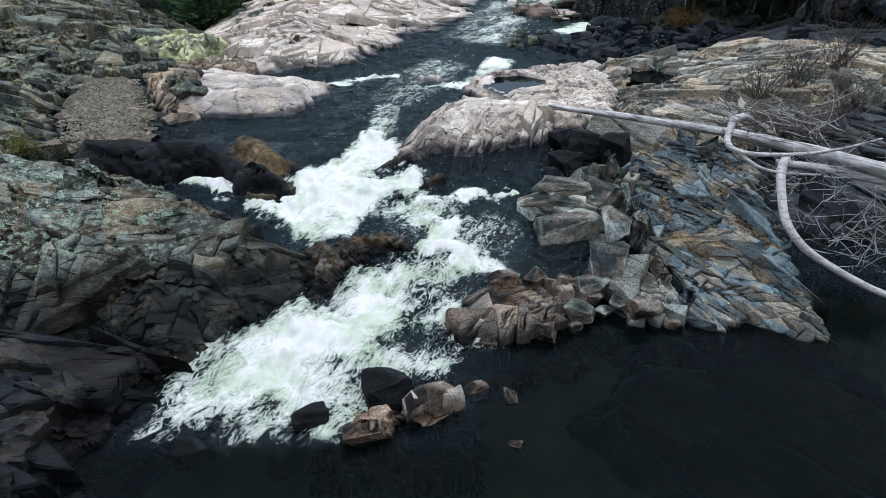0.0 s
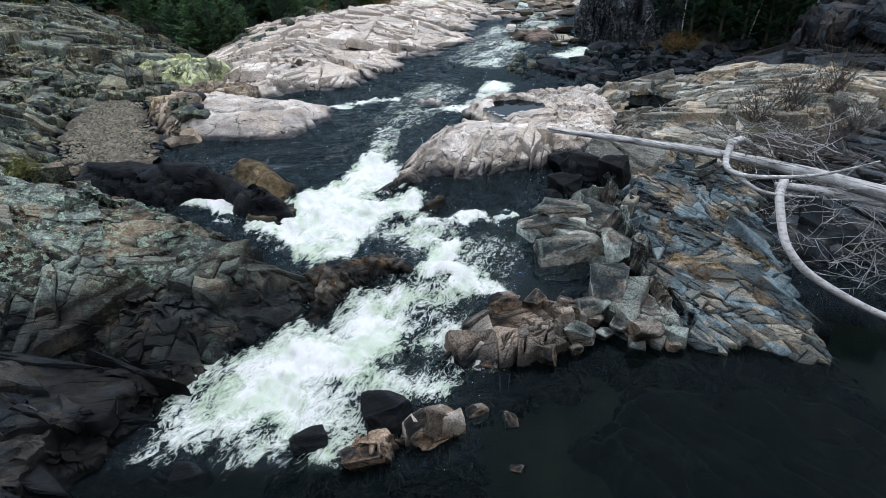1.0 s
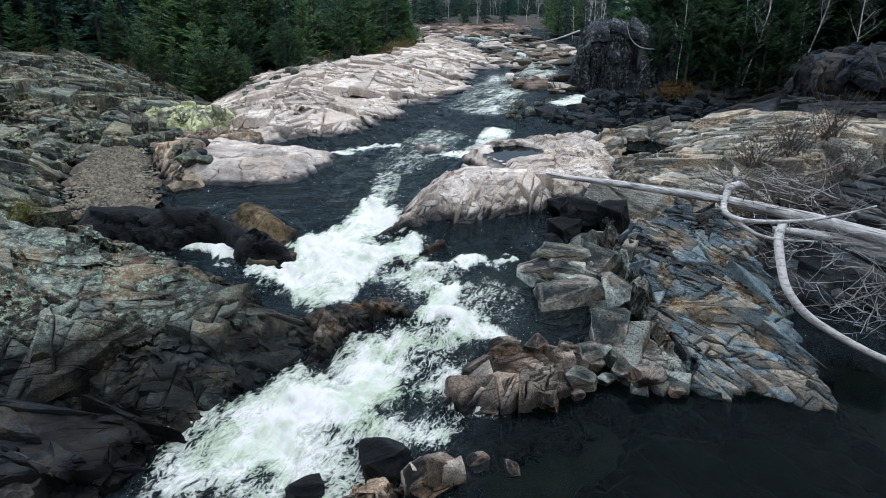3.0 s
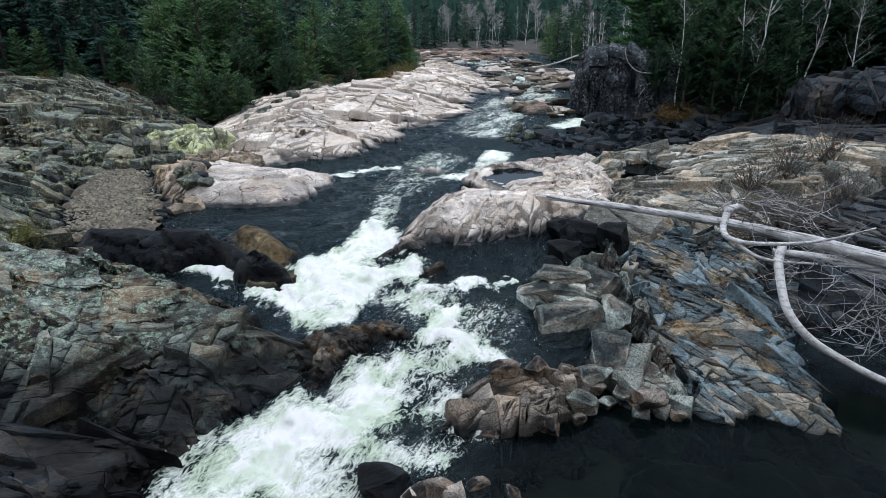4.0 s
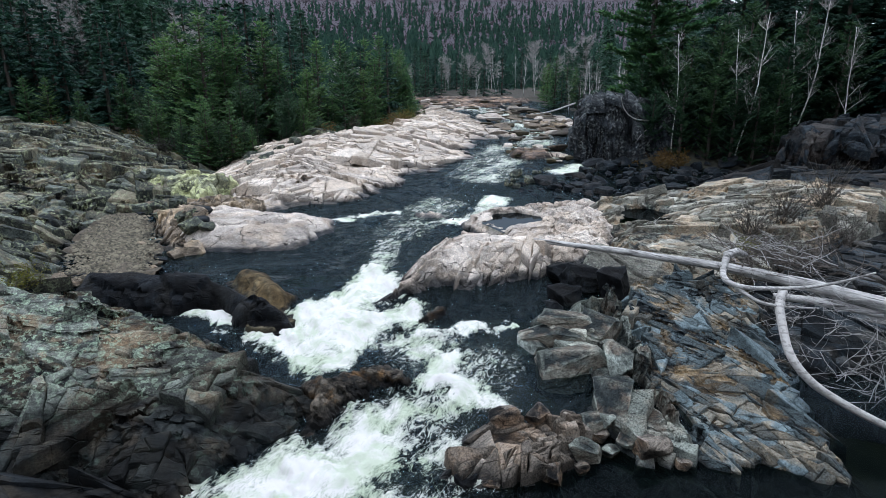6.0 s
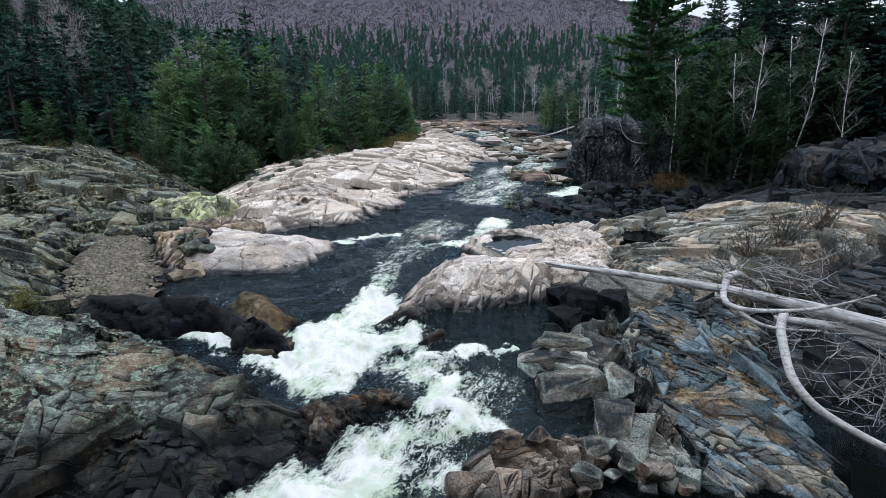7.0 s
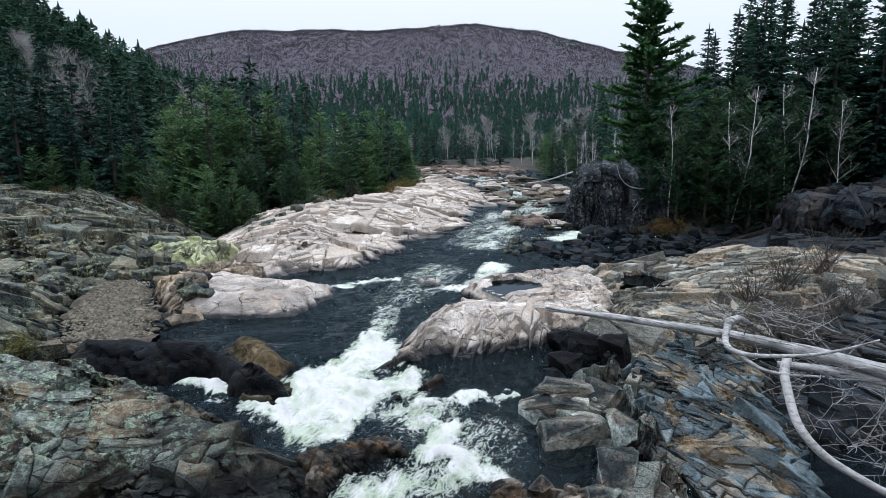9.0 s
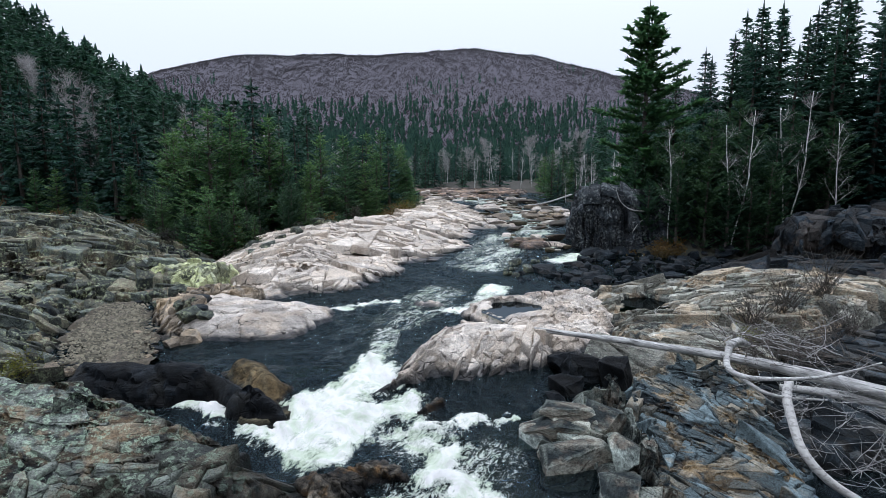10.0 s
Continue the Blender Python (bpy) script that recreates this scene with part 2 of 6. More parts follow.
ROCK_SLAB = rock_material("blue_grey_slate", (0.118, 0.155, 0.170), (0.007, 0.012, 0.017), (0.33, 0.225, 0.105), -52, 0.5,
                          crack=0.8, streak=5.0)
ROCK_BLOCK = rock_material("green_grey_block_rock", (0.35, 0.39, 0.35), (0.032, 0.042, 0.045), (0.46, 0.32, 0.21), -50, 0.26, mottled=0.6)
ROCK_BROWN = rock_material("brown_wet_rock", (0.12, 0.105, 0.085), (0.012, 0.013, 0.013), (0.27, 0.15, 0.055), -20, 0.6)
ROCK_OLIVE = rock_material("olive_worn_rock", (0.13, 0.115, 0.075), (0.03, 0.03, 0.024), (0.17, 0.115, 0.05), 20, 0.6)
ROCK_DARKBANK = rock_material("dark_grey_boulder_rock", (0.015, 0.022, 0.029), (0.002, 0.004, 0.008), (0.070, 0.052, 0.038), 15, 0.5,
                              (0.16, 0.18, 0.17), 0.2, wet=False)
ROCK_CLIFF = rock_material("grey_cliff_rock", (0.050, 0.060, 0.070), (0.005, 0.008, 0.012), (0.04, 0.042, 0.045), 70, 0.5,
                           (0.34, 0.36, 0.35), 0.6, wet=False)
ROCK_RUSSET = rock_material("russet_stone", (0.22, 0.175, 0.145), (0.022, 0.021, 0.022), (0.25, 0.16, 0.10), 0, 0.6)


def plain_material(name, a, b, scale, rough=0.8, bump=0.4, distance=0.02, stretch=(1, 1, 1), **sets):
    m = Nodes(name)
    c = m.coords(stretch)
    col = m.mix(m.ramp(m.noise(c, scale, 6, 0.65), (0.3, 0.0), (0.7, 1.0)), a, b)
    col = m.mix(0.6, col, m.ramp(m.noise(c, scale * 7, 4, 0.7), (0.3, 0.6), (0.7, 1.3)), "MULTIPLY")
    return m.surface(col, rough, m.bump(m.noise(c, scale * 5, 5, 0.7), bump, distance), **sets)


def leaf_material(name, a, b, rough=0.6, through_light=0.38):
    """Needles or leaves that differ from clump to clump and from tree to tree."""
    m = Nodes(name)
    g = m.t.nodes.new("ShaderNodeNewGeometry")
    o = m.t.nodes.new("ShaderNodeObjectInfo")
    col = m.mix(g.outputs["Random Per Island"], a, b)
    tone = m.ramp(o.outputs["Random"], (0.0, (0.65, 0.75, 0.80, 1)), (1.0, (1.25, 1.15, 0.95, 1)))
    col = m.mix(1.0, col, tone, "MULTIPLY")
    m.surface(col, rough, Specular_IOR_Level=0.2)
    thin = m.n("ShaderNodeBsdfTranslucent")
    m.link(m.mix(1.0, col, (1.1, 1.2, 0.8, 1), "MULTIPLY"), thin.inputs[0])
    both = m.t.nodes.new("ShaderNodeMixShader")
    both.inputs[0].default_value = through_light
    m.link(m.out.inputs[0].links[0].from_socket, both.inputs[1])
    m.link(thin.outputs[0], both.inputs[2])
    m.link(both.outputs[0], m.out.inputs[0])
    return m.mat


def bark_material(name, a, b, mark, mark_amount):
    m = Nodes(name)
    c = m.coords((1, 1, 0.35))
    col = m.mix(m.noise(c, 9, 5, 0.7), a, b)
    dash = m.ramp(m.noise(m.coords((1, 1, 3.0)), 5.0, 4, 0.6), (0.52, 0.0), (0.60, mark_amount))
    col = m.mix(dash, col, mark)
    return m.surface(col, 0.8, m.bump(m.noise(c, 22, 4, 0.7), 0.6, 0.02))


# spruce green leans teal: the forest's bluish haze is put into the needles
NEEDLES_SPRUCE = leaf_material("spruce_needles", (0.021, 0.055, 0.050), (0.046, 0.098, 0.082))
NEEDLES_PINE = leaf_material("pine_needles", (0.045, 0.108, 0.058), (0.125, 0.215, 0.096))
NEEDLES_CEDAR = leaf_material("cedar_foliage", (0.024, 0.055, 0.040), (0.052, 0.096, 0.062))
LEAVES_DRY = leaf_material("dry_brown_leaves", (0.030, 0.027, 0.025), (0.065, 0.055, 0.043))
LEAVES_MOSS = leaf_material("olive_undergrowth", (0.06, 0.075, 0.02), (0.15, 0.14, 0.035))
LEAVES_RUST = leaf_material("rusty_dead_grass", (0.09, 0.05, 0.02), (0.16, 0.11, 0.045))
# mauve twigs with the blue of distant haze mixed into their colour
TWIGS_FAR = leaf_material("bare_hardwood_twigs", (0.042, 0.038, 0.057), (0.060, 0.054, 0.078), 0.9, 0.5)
BARK = bark_material("dark_bark", (0.05, 0.042, 0.036), (0.11, 0.095, 0.08), (0.02, 0.018, 0.016), 0.6)
BIRCH = bark_material("white_birch_bark", (0.60, 0.59, 0.57), (0.82, 0.81, 0.79), (0.06, 0.055, 0.05), 0.8)
BIRCH_LOG = bark_material("flaking_birch_bark", (0.30, 0.29, 0.28), (0.60, 0.585, 0.56), (0.13, 0.12, 0.11), 0.55)
def deadwood_material():
    """Silver driftwood: long grain, dark checks, stained patches."""
    m = Nodes("weathered_silver_wood")
    grain = m.noise(m.coords((0.12, 1.0, 1.0), -42), 14, 6, 0.7, 0.4)
    col = m.mix(m.ramp(grain, (0.35, 0.0), (0.65, 1.0)), (0.22, 0.215, 0.21), (0.62, 0.61, 0.59))
    check = m.ramp(m.noise(m.coords((0.07, 1.0, 1.0), -42), 9, 5, 0.6), (0.56, 0.0), (0.62, 0.85))
    col = m.mix(check, col, (0.06, 0.058, 0.055))
    col = m.mix(0.7, col, m.ramp(m.noise(m.coords(), 1.6, 5, 0.7), (0.3, 0.5), (0.7, 1.25)), "MULTIPLY")
    return m.surface(col, 0.8, m.bump(grain, 0.7, 0.03))


DEADWOOD = deadwood_material()
TWIG_GREY = plain_material("grey_twig_wood", (0.26, 0.255, 0.25), (0.55, 0.54, 0.53), 6, bump=0.2)
TWIG_PALE = plain_material("pale_grey_twigs", (0.24, 0.23, 0.225), (0.42, 0.40, 0.39), 6, bump=0.2)
PEBBLE = leaf_material("mixed_pebbles", (0.040, 0.034, 0.024), (0.25, 0.20, 0.138), 0.8, 0.0)


def ground_material():
    m = Nodes("forest_floor_and_river_bed")
    c = m.coords()
    soil = m.mix(m.noise(c, 0.6, 6, 0.65), (0.010, 0.009, 0.007), (0.035, 0.030, 0.017))
    bed = m.mix(m.ramp(m.noise(c, 0.5, 6, 0.7), (0.35, 0.0), (0.65, 1.0)), (0.015, 0.018, 0.015), (0.06, 0.058, 0.04))
    col = m.mix(m.attr("bed"), soil, bed)
    # far slopes turn paler and mauve-blue: distance haze put into the ground colour
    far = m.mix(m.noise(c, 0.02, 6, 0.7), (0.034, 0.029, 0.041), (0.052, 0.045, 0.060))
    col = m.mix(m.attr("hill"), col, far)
    return m.surface(col, 0.9, m.bump(m.noise(c, 3.0, 6, 0.7), 0.6, 0.15))


def water_material(name, ripple, tint):
    """Clear dark water: a tinted see-through body under a Fresnel gloss, with foam where it churns."""
    m = Nodes(name)
    c = m.coords()
    chop = m.noise(m.coords((0.8, 1.5, 1), -10), 2.2, 5, 0.6, 0.6)
    small = m.noise(c, 9.0, 3, 0.6)
    height = m.math("ADD", m.math("MULTIPLY", chop, 1.0), m.math("MULTIPLY", small, 0.3))
    still = m.attr("still")
    b = m.n("ShaderNodeBump", Distance=0.22)
    m.link(m.math("MULTIPLY", m.math("SUBTRACT", 1.0, still), ripple), b.inputs["Strength"])
    m.link(height, b.inputs["Height"])
    fres = m.n("ShaderNodeFresnel", IOR=1.33)
    m.link(b.outputs[0], fres.inputs["Normal"])
    gloss = m.n("ShaderNodeBsdfGlossy", Roughness=0.06)
    m.link(m.mix(still, (0.40, 0.52, 0.61), (0.10, 0.12, 0.135)), gloss.inputs["Color"])
    m.link(b.outputs[0], gloss.inputs["Normal"])
    clear = m.n("ShaderNodeBsdfTransparent")
    clear.inputs[0].default_value = (*tint, 1)
    depth = m.n("ShaderNodeBsdfDiffuse")
    depth.inputs[0].default_value = (0.004, 0.007, 0.008, 1)
    body = m.t.nodes.new("ShaderNodeMixShader")
    body.inputs[0].default_value = 0.25
    m.link(clear.outputs[0], body.inputs[1])
    m.link(depth.outputs[0], body.inputs[2])
    wet = m.t.nodes.new("ShaderNodeMixShader")
    m.link(fres.outputs[0], wet.inputs[0])
    m.link(body.outputs[0], wet.inputs[1])
    m.link(gloss.outputs[0], wet.inputs[2])
    # foam: torn into lace and threads along the flow, thick where the water churns
    foam = m.attr("foam")
    flow = m.coords((0.62, 1.15, 1.0), 57)
    tear = m.noise(flow, 5.0, 14, 0.78, 1.0)
    thread = m.math("ABSOLUTE", m.math("SUBTRACT", m.noise(flow, 2.6, 6, 0.62, 1.6), 0.5))
    thread = m.ramp(thread, (0.0, 1.0), (0.05, 0.45), (0.16, 0.0))
    hair = m.math("ABSOLUTE", m.math("SUBTRACT", m.noise(flow, 7.0, 5, 0.6, 1.2), 0.5))
    hair = m.ramp(hair, (0.0, 1.0), (0.08, 0.3), (0.2, 0.0))
    curl = m.noise(flow, 0.8, 4, 0.6, 2.5)
    veil = m.math("ADD", m.math("MULTIPLY", tear, 0.50), m.math("ADD", m.math("MULTIPLY", thread, 0.30), m.math("MULTIPLY", hair, 0.18)))
    veil = m.math("ADD", veil, m.math("MULTIPLY", m.math("SUBTRACT", curl, 0.5), 0.6))
    over = m.math("SUBTRACT", m.math("ADD", foam, veil), 0.86)
    cover = m.math("MULTIPLY", m.ramp(over, (0.0, 0.0), (0.04, 0.6), (0.10, 1.0)), m.ramp(foam, (0.06, 0.0), (0.25, 1.0)))
    col = m.ramp(over, (0.02, (0.17, 0.19, 0.18, 1)), (0.12, (0.36, 0.385, 0.35, 1)), (0.26, (0.56, 0.59, 0.52, 1)), (0.46, (0.80, 0.79, 0.77, 1)))
    depth_tint = m.noise(m.coords((0.9, 0.9, 1), 57), 0.75, 5, 0.6, 1.5)
    col = m.mix(m.ramp(depth_tint, (0.40, 0.7), (0.56, 0.0)), col, m.mix(1.0, col, (0.64, 0.77, 0.56), "MULTIPLY"))
    white = m.n("ShaderNodeBsdfPrincipled", Roughness=0.7)
    m.link(col, white.inputs["Base Color"])
    m.link(m.bump(m.noise(flow, 7.0, 9, 0.74, 0.8), 0.9, 0.12), white.inputs["Normal"])
    last = m.t.nodes.new("ShaderNodeMixShader")
    m.link(cover, last.inputs[0])
    m.link(wet.outputs[0], last.inputs[1])
    m.link(white.outputs[0], last.inputs[2])
    m.link(last.outputs[0], m.out.inputs[0])
    return m.mat


GROUND = ground_material()
WATER = water_material("river_water", 0.8, (0.36, 0.42, 0.37))

# ------------------------------------------------------------------ ground sheet
RIVER = [(2, -80), (0, 0), (-3, 10), (-2.5, 16), (-3, 23), (-1.7, 28.8), (2.3, 39.7), (7.0, 54), (11, 72), (9, 92), (3, 108),
         (-14, 122), (-60, 130)]


SHORE = [(-30, -14), (-34, 6), (-62, 30), (-60, 48), (-45, 56), (-28, 57), (-19, 48), (-15.5, 48.5), (-11.5, 54), (-8.0, 61.5), (-3.4, 69), (-3.0, 90), (-6, 112),
         (-30, 120), (-30, 134), (0, 128), (12, 112), (17, 96), (17, 66), (13.5, 53), (18, 48.5), (25, 47), (34, 41), (42, 32), (40, 14),
         (36, -14)]


def ground_height(x, y):
    """Low rocky river bed inside the shore line; wooded slopes outside it; the mountain beyond; added slopes behind the
    camera.
    """
    w = water_level(np.full_like(x, -5.0), np.clip(y, 0, 400))
    out = -inside(x, y, SHORE)
    right = smooth((x - np.interp(y, [0, 60, 100, 130], [0, 4, 5, 0])) / 6 + 0.5)
    lift = 2.4 + 1.9 * smooth((70 - y) / 30) * (1 - right) + 1.2 * smooth((75 - y) / 20) * right
    bank = w - 1.1 + (lift - w + 1.1) * smooth(out / 5.0 + 0.6)
    steep_left = np.interp(x, [-75, -60, -48, -30], [0.50, 0.42, 0.24, 0.04])
    steep_right = np.interp(y, [30, 50, 80, 120], [0.22, 0.26, 0.12, 0.05])
    reach = np.clip(out - 2, 0, 75)
    slope = steep_left * (1 - right) + steep_right * right
    # unseen steep slopes behind the camera, added to cut off low sky light
    slope = slope + (0.95 - slope) * smooth((14 - y) / 18)
    hill = reach * slope * smooth((200 - y) / 90)
    ridge = np.interp(x, [-900, -520, -420, -370, -290, -210, -130, 35, 130, 180, 245, 300, 400, 800],
                      [20, 96, 126, 140, 158, 160, 159, 167, 159, 147, 130, 116, 80, 10]) + 4 * fbm(x / 60, y / 160, 5, 4)
    climb = smooth((y - 260) / 780)
    mountain = ridge * climb * np.where(y > 1040, smooth((2300 - y) / 1260), 1.0)
    roll = 0.30 * fbm(x / 5, y / 5, 3, 4) * smooth((out + 1) / 4)
    return bank + hill + np.clip(mountain, 0, None) + roll, smooth((3 - out) / 4), smooth((y - 200) / 200)


def stretch_axis(lo, hi, fine_lo, fine_hi, fine, growth):
    mid = list(np.arange(fine_lo, fine_hi + fine / 2, fine))
    up, step = [mid[-1]], fine
    while up[-1] < hi:
        step *= growth
        up.append(up[-1] + step)
    down, step = [mid[0]], fine
    while down[-1] > lo:
        step *= growth
        down.append(down[-1] - step)
    return np.array(down[:0:-1] + mid + up[1:])


gx, gy, quads = sheet(stretch_axis(-3500, 3500, -60, 50, 1.1, 1.08), stretch_axis(-2500, 4200, 0, 130, 1.1, 1.08))
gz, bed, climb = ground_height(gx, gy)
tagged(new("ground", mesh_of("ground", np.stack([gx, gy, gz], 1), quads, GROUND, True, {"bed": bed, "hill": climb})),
       "dark forest floor and stony river bed", "ground", kind="structure")

# ------------------------------------------------------------------ water
CHUTE = [(-3.1, 24.4), (-2.1, 23.0), (-2.0, 22.0), (-3.0, 20.8), (-2.5, 20.1), (-1.1, 20.9), (-1.0, 20.3), (-2.1, 19.8), (-2.5, 18.8),
         (-3.3, 17.4), (-3.8, 17.2), (-4.7, 18.0), (-5.7, 18.6), (-6.6, 19.8), (-5.6, 19.8), (-4.7, 21.1), (-3.7, 21.7), (-3.2, 23.0)]
BASIN = [(-2.7, 15.0), (-2.4, 15.6), (-1.4, 15.6), (0.1, 15.8), (-0.7, 14.0), (-1.4, 12.6), (-0.9, 11.9), (-0.1, 12.1), (-0.1, 11.8),
         (-0.9, 11.4), (-1.9, 10.8), (-2.0, 10.0), (-2.4, 10.0), (-2.6, 9.3), (-3.0, 9.7), (-3.7, 9.4), (-4.4, 9.6), (-5.1, 9.8),
         (-6.3, 9.8), (-5.9, 10.7), (-5.5, 11.8), (-5.3, 12.6), (-4.0, 13.7), (-2.9, 14.5)]
RUNS = [([(-1.8, 18.8), (-0.5, 19.2), (0.9, 19.4), (2.4, 19.8)], 0.28, 0.75),
        ([(0.1, 17.8), (-0.2, 16.6), (0.5, 16.2), (1.1, 15.8), (1.7, 15.2)], 0.42, 0.95),
        ([(-2.4, 18.6), (-0.8, 18.0), (0.3, 17.6)], 0.5, 0.5),
        ([(-4.9, 32.9), (-2.6, 33.3)], 0.3, 0.8), ([(-6.3, 31.9), (-5.3, 32.2)], 0.4, 0.85),
        ([(3.2, 36.8), (2.6, 34.0), (1.9, 31.9), (1.0, 31.6)], 0.75, 0.85), ([(-8.9, 20.5), (-7.4, 19.8)], 0.3, 1.0),
        ([(6.8, 53.8), (9.2, 52.6)], 1.0, 0.9), ([(8.7, 45.8), (10.7, 47.7)], 0.9, 0.85),
        ([(-2.5, 28), (-2.6, 25.5), (-2.8, 24)], 0.6, 0.44), ([(0, 36), (-2, 30)], 1.6, 0.36), ([(6, 58), (3, 44)], 2.5, 0.40), ([(9, 84), (10, 66), (8, 58)], 2.2, 0.42), ([(4, 104), (9, 90)], 3.0, 0.40), ([(-0.6, 18.6), (0.9, 17.4), (0.2, 16.2)], 1.5, 0.42),
        ([(-6.2, 12.9), (-6.0, 10.9)], 0.6, 0.42), ([(0.4, 13.2), (-0.6, 14.4), (-0.2, 15.6)], 0.9, 0.45)]
wx = np.concatenate([np.arange(-26, -9, 0.5), np.arange(-9, 3.2, 0.075), np.arange(3.2, 34, 0.4)])
wy = np.concatenate([np.arange(-60, 8, 2.0), np.arange(8, 25, 0.075), np.arange(25, 50, 0.2), np.arange(50, 160, 1.0)])
X, Y, quads = sheet(wx, wy)
XW = X + 0.17 * fbm(X * 1.7, Y * 1.1, 62, 5, 0.65)
YW = Y + 0.34 * fbm(X * 1.7, Y * 1.1, 66, 5, 0.65)
foam = np.maximum(1.08 * smooth(inside(XW, YW, CHUTE) / 1.3 + 0.70), smooth(inside(XW, YW, BASIN) / 2.2 + 0.50) * 0.88)
for line, half, amount in RUNS:
    foam = np.maximum(foam, amount * smooth(1.15 - along(XW, YW, line) / (half * 1.7)))
foam = np.clip(foam * (1 + 0.34 * fbm((X - 0.6 * Y) * 1.1, (X * 0.6 + Y) * 0.5, 61, 4)), 0, 1.4)
still = smooth((X - 0.4 + 0.4 * (12.5 - Y)) / 2.0) * smooth((15.4 - Y) / 1.2)
still = np.maximum(still, smooth((9.7 - Y) / 0.7))
Z = water_level(X, Y)
Z = Z + foam * (0.15 * fbm(X * 1.5 + Y * 0.5, Y * 0.9, 71, 6, 0.6) + 0.07) + 0.03 * (1 - still) * fbm(X * 1.1, Y * 0.7, 75, 3) * smooth((80 - Y) / 30)
dist = along(X, Y, RIVER)
ok = (dist < 18) | (Y < 36) & (dist < 34)
verts, quads, fl = keep(np.stack([X, Y, Z], 1), quads, ok, {"foam": foam, "still": still})
tagged(new("water", mesh_of("water", verts, quads, WATER, True, fl)), "dark clear river with white foaming rapids", "water", kind="structure")


# ------------------------------------------------------------------ bedrock
def blocks(u, v, seed, long, skew):
    """Jointed blocks in wandering rows: distance to the joint, three random values and the place within the block."""
    row = np.floor(v)
    fv = v - row
    length = long * (0.55 + 0.9 * hash2(row, row * 0 + 3, seed + 5))
    w = (u + skew * fv) / length + 7.3 * hash2(row, row * 0, seed)
    col = np.floor(w)
    fu = w - col
    gap = np.minimum(np.minimum(fu, 1 - fu) * length, np.minimum(fv, 1 - fv))
    return gap, [hash2(col, row, seed + k) for k in (1, 2, 3)], fu - 0.5, fv - 0.5


def relief(x, y, turn, size, amp, seed, long=2.2, crack=0.5, fine=0.32, dip=0.3, res=0.07):
    """Jointed rock: tilted blocks at three sizes with open joints. Gives the height, and a tone and a hue for each block."""
    a = radians(turn)
    u, v = x * math.cos(a) + y * math.sin(a), -x * math.sin(a) + y * math.cos(a)
    u = u + 0.55 * size * fbm(x / size * 0.4, y / size * 0.4, seed + 50, 3)
    v = v + 0.50 * size * fbm(x / size * 0.35, y / size * 0.35, seed + 60, 4) + 0.35 * size * vnoise(v / size * 0.7, v * 0, seed + 65)
    jag = 0.07 * size * fbm(x / size * 2.6, y / size * 2.6, seed + 80, 3)
    u, v = u + jag, v + jag
    rough = 0.25 + 1.1 * smooth(0.5 + 1.0 * fbm(x / size * 0.45, y / size * 0.45, seed + 70, 3))
    total, tone, hue = amp * 0.10 * fbm(x / size * 2.2, y / size * 2.2, seed + 90, 5, 0.6), 0.0, 0.0
    for k, (s, h, twist, skew, share) in enumerate(((1.0, 1.0, 0, 0.5, 0.45), (0.40, fine * rough, 13, -0.4, 0.35), (0.16, 0.40 * fine * rough, -9, 0.3, 0.20))):
        c, d = math.cos(radians(twist)), math.sin(radians(twist))
        p, q = u * c + v * d, -u * d + v * c
        for ou, ov in ((-0.25, -0.1), (0.1, -0.25), (0.25, 0.1), (-0.1, 0.25)):
            gap, rnd, du, dv = blocks((p + ou * res * 2) / (size * s), (q + ov * res * 2) / (size * s), seed + 7 * k, long, skew)
            flat = (rnd[0] - 0.5) * 1.1 + du * (rnd[1] - 0.5) * 1.5 + dv * (dip + 1.1 * (rnd[2] - 0.5))
            open_joint = np.exp(-(gap / max((0.035, 0.07, 0.12)[k], 0.8 * res / (size * s))) ** 2) * smooth(rnd[1] * 1.6)
            total = total + 0.25 * amp * h * (flat - crack * open_joint)
            tone = tone + 0.25 * share * rnd[2]
            hue = hue + 0.25 * share * np.modf(rnd[0] * 9.7)[0]
    return total, tone, hue


ROCKS = []


def split(poly, px, py, nx, ny):
    """The two sides of a convex outline cut by a line."""
    a, b = [], []
    for k in range(len(poly)):
        p, q = poly[k], poly[(k + 1) % len(poly)]
        dp, dq = (p[0] - px) * nx + (p[1] - py) * ny, (q[0] - px) * nx + (q[1] - py) * ny
        (a if dp >= 0 else b).append(p)
        if (dp >= 0) != (dq >= 0):
            u = dp / (dp - dq)
            m = (p[0] + (q[0] - p[0]) * u, p[1] + (q[1] - p[1]) * u)
            a.append(m)
            b.append(m)
    return a, b


def area_of(poly):
    return 0.5 * abs(sum(p[0] * q[1] - q[0] * p[1] for p, q in zip(poly, poly[1:] + poly[:1])))


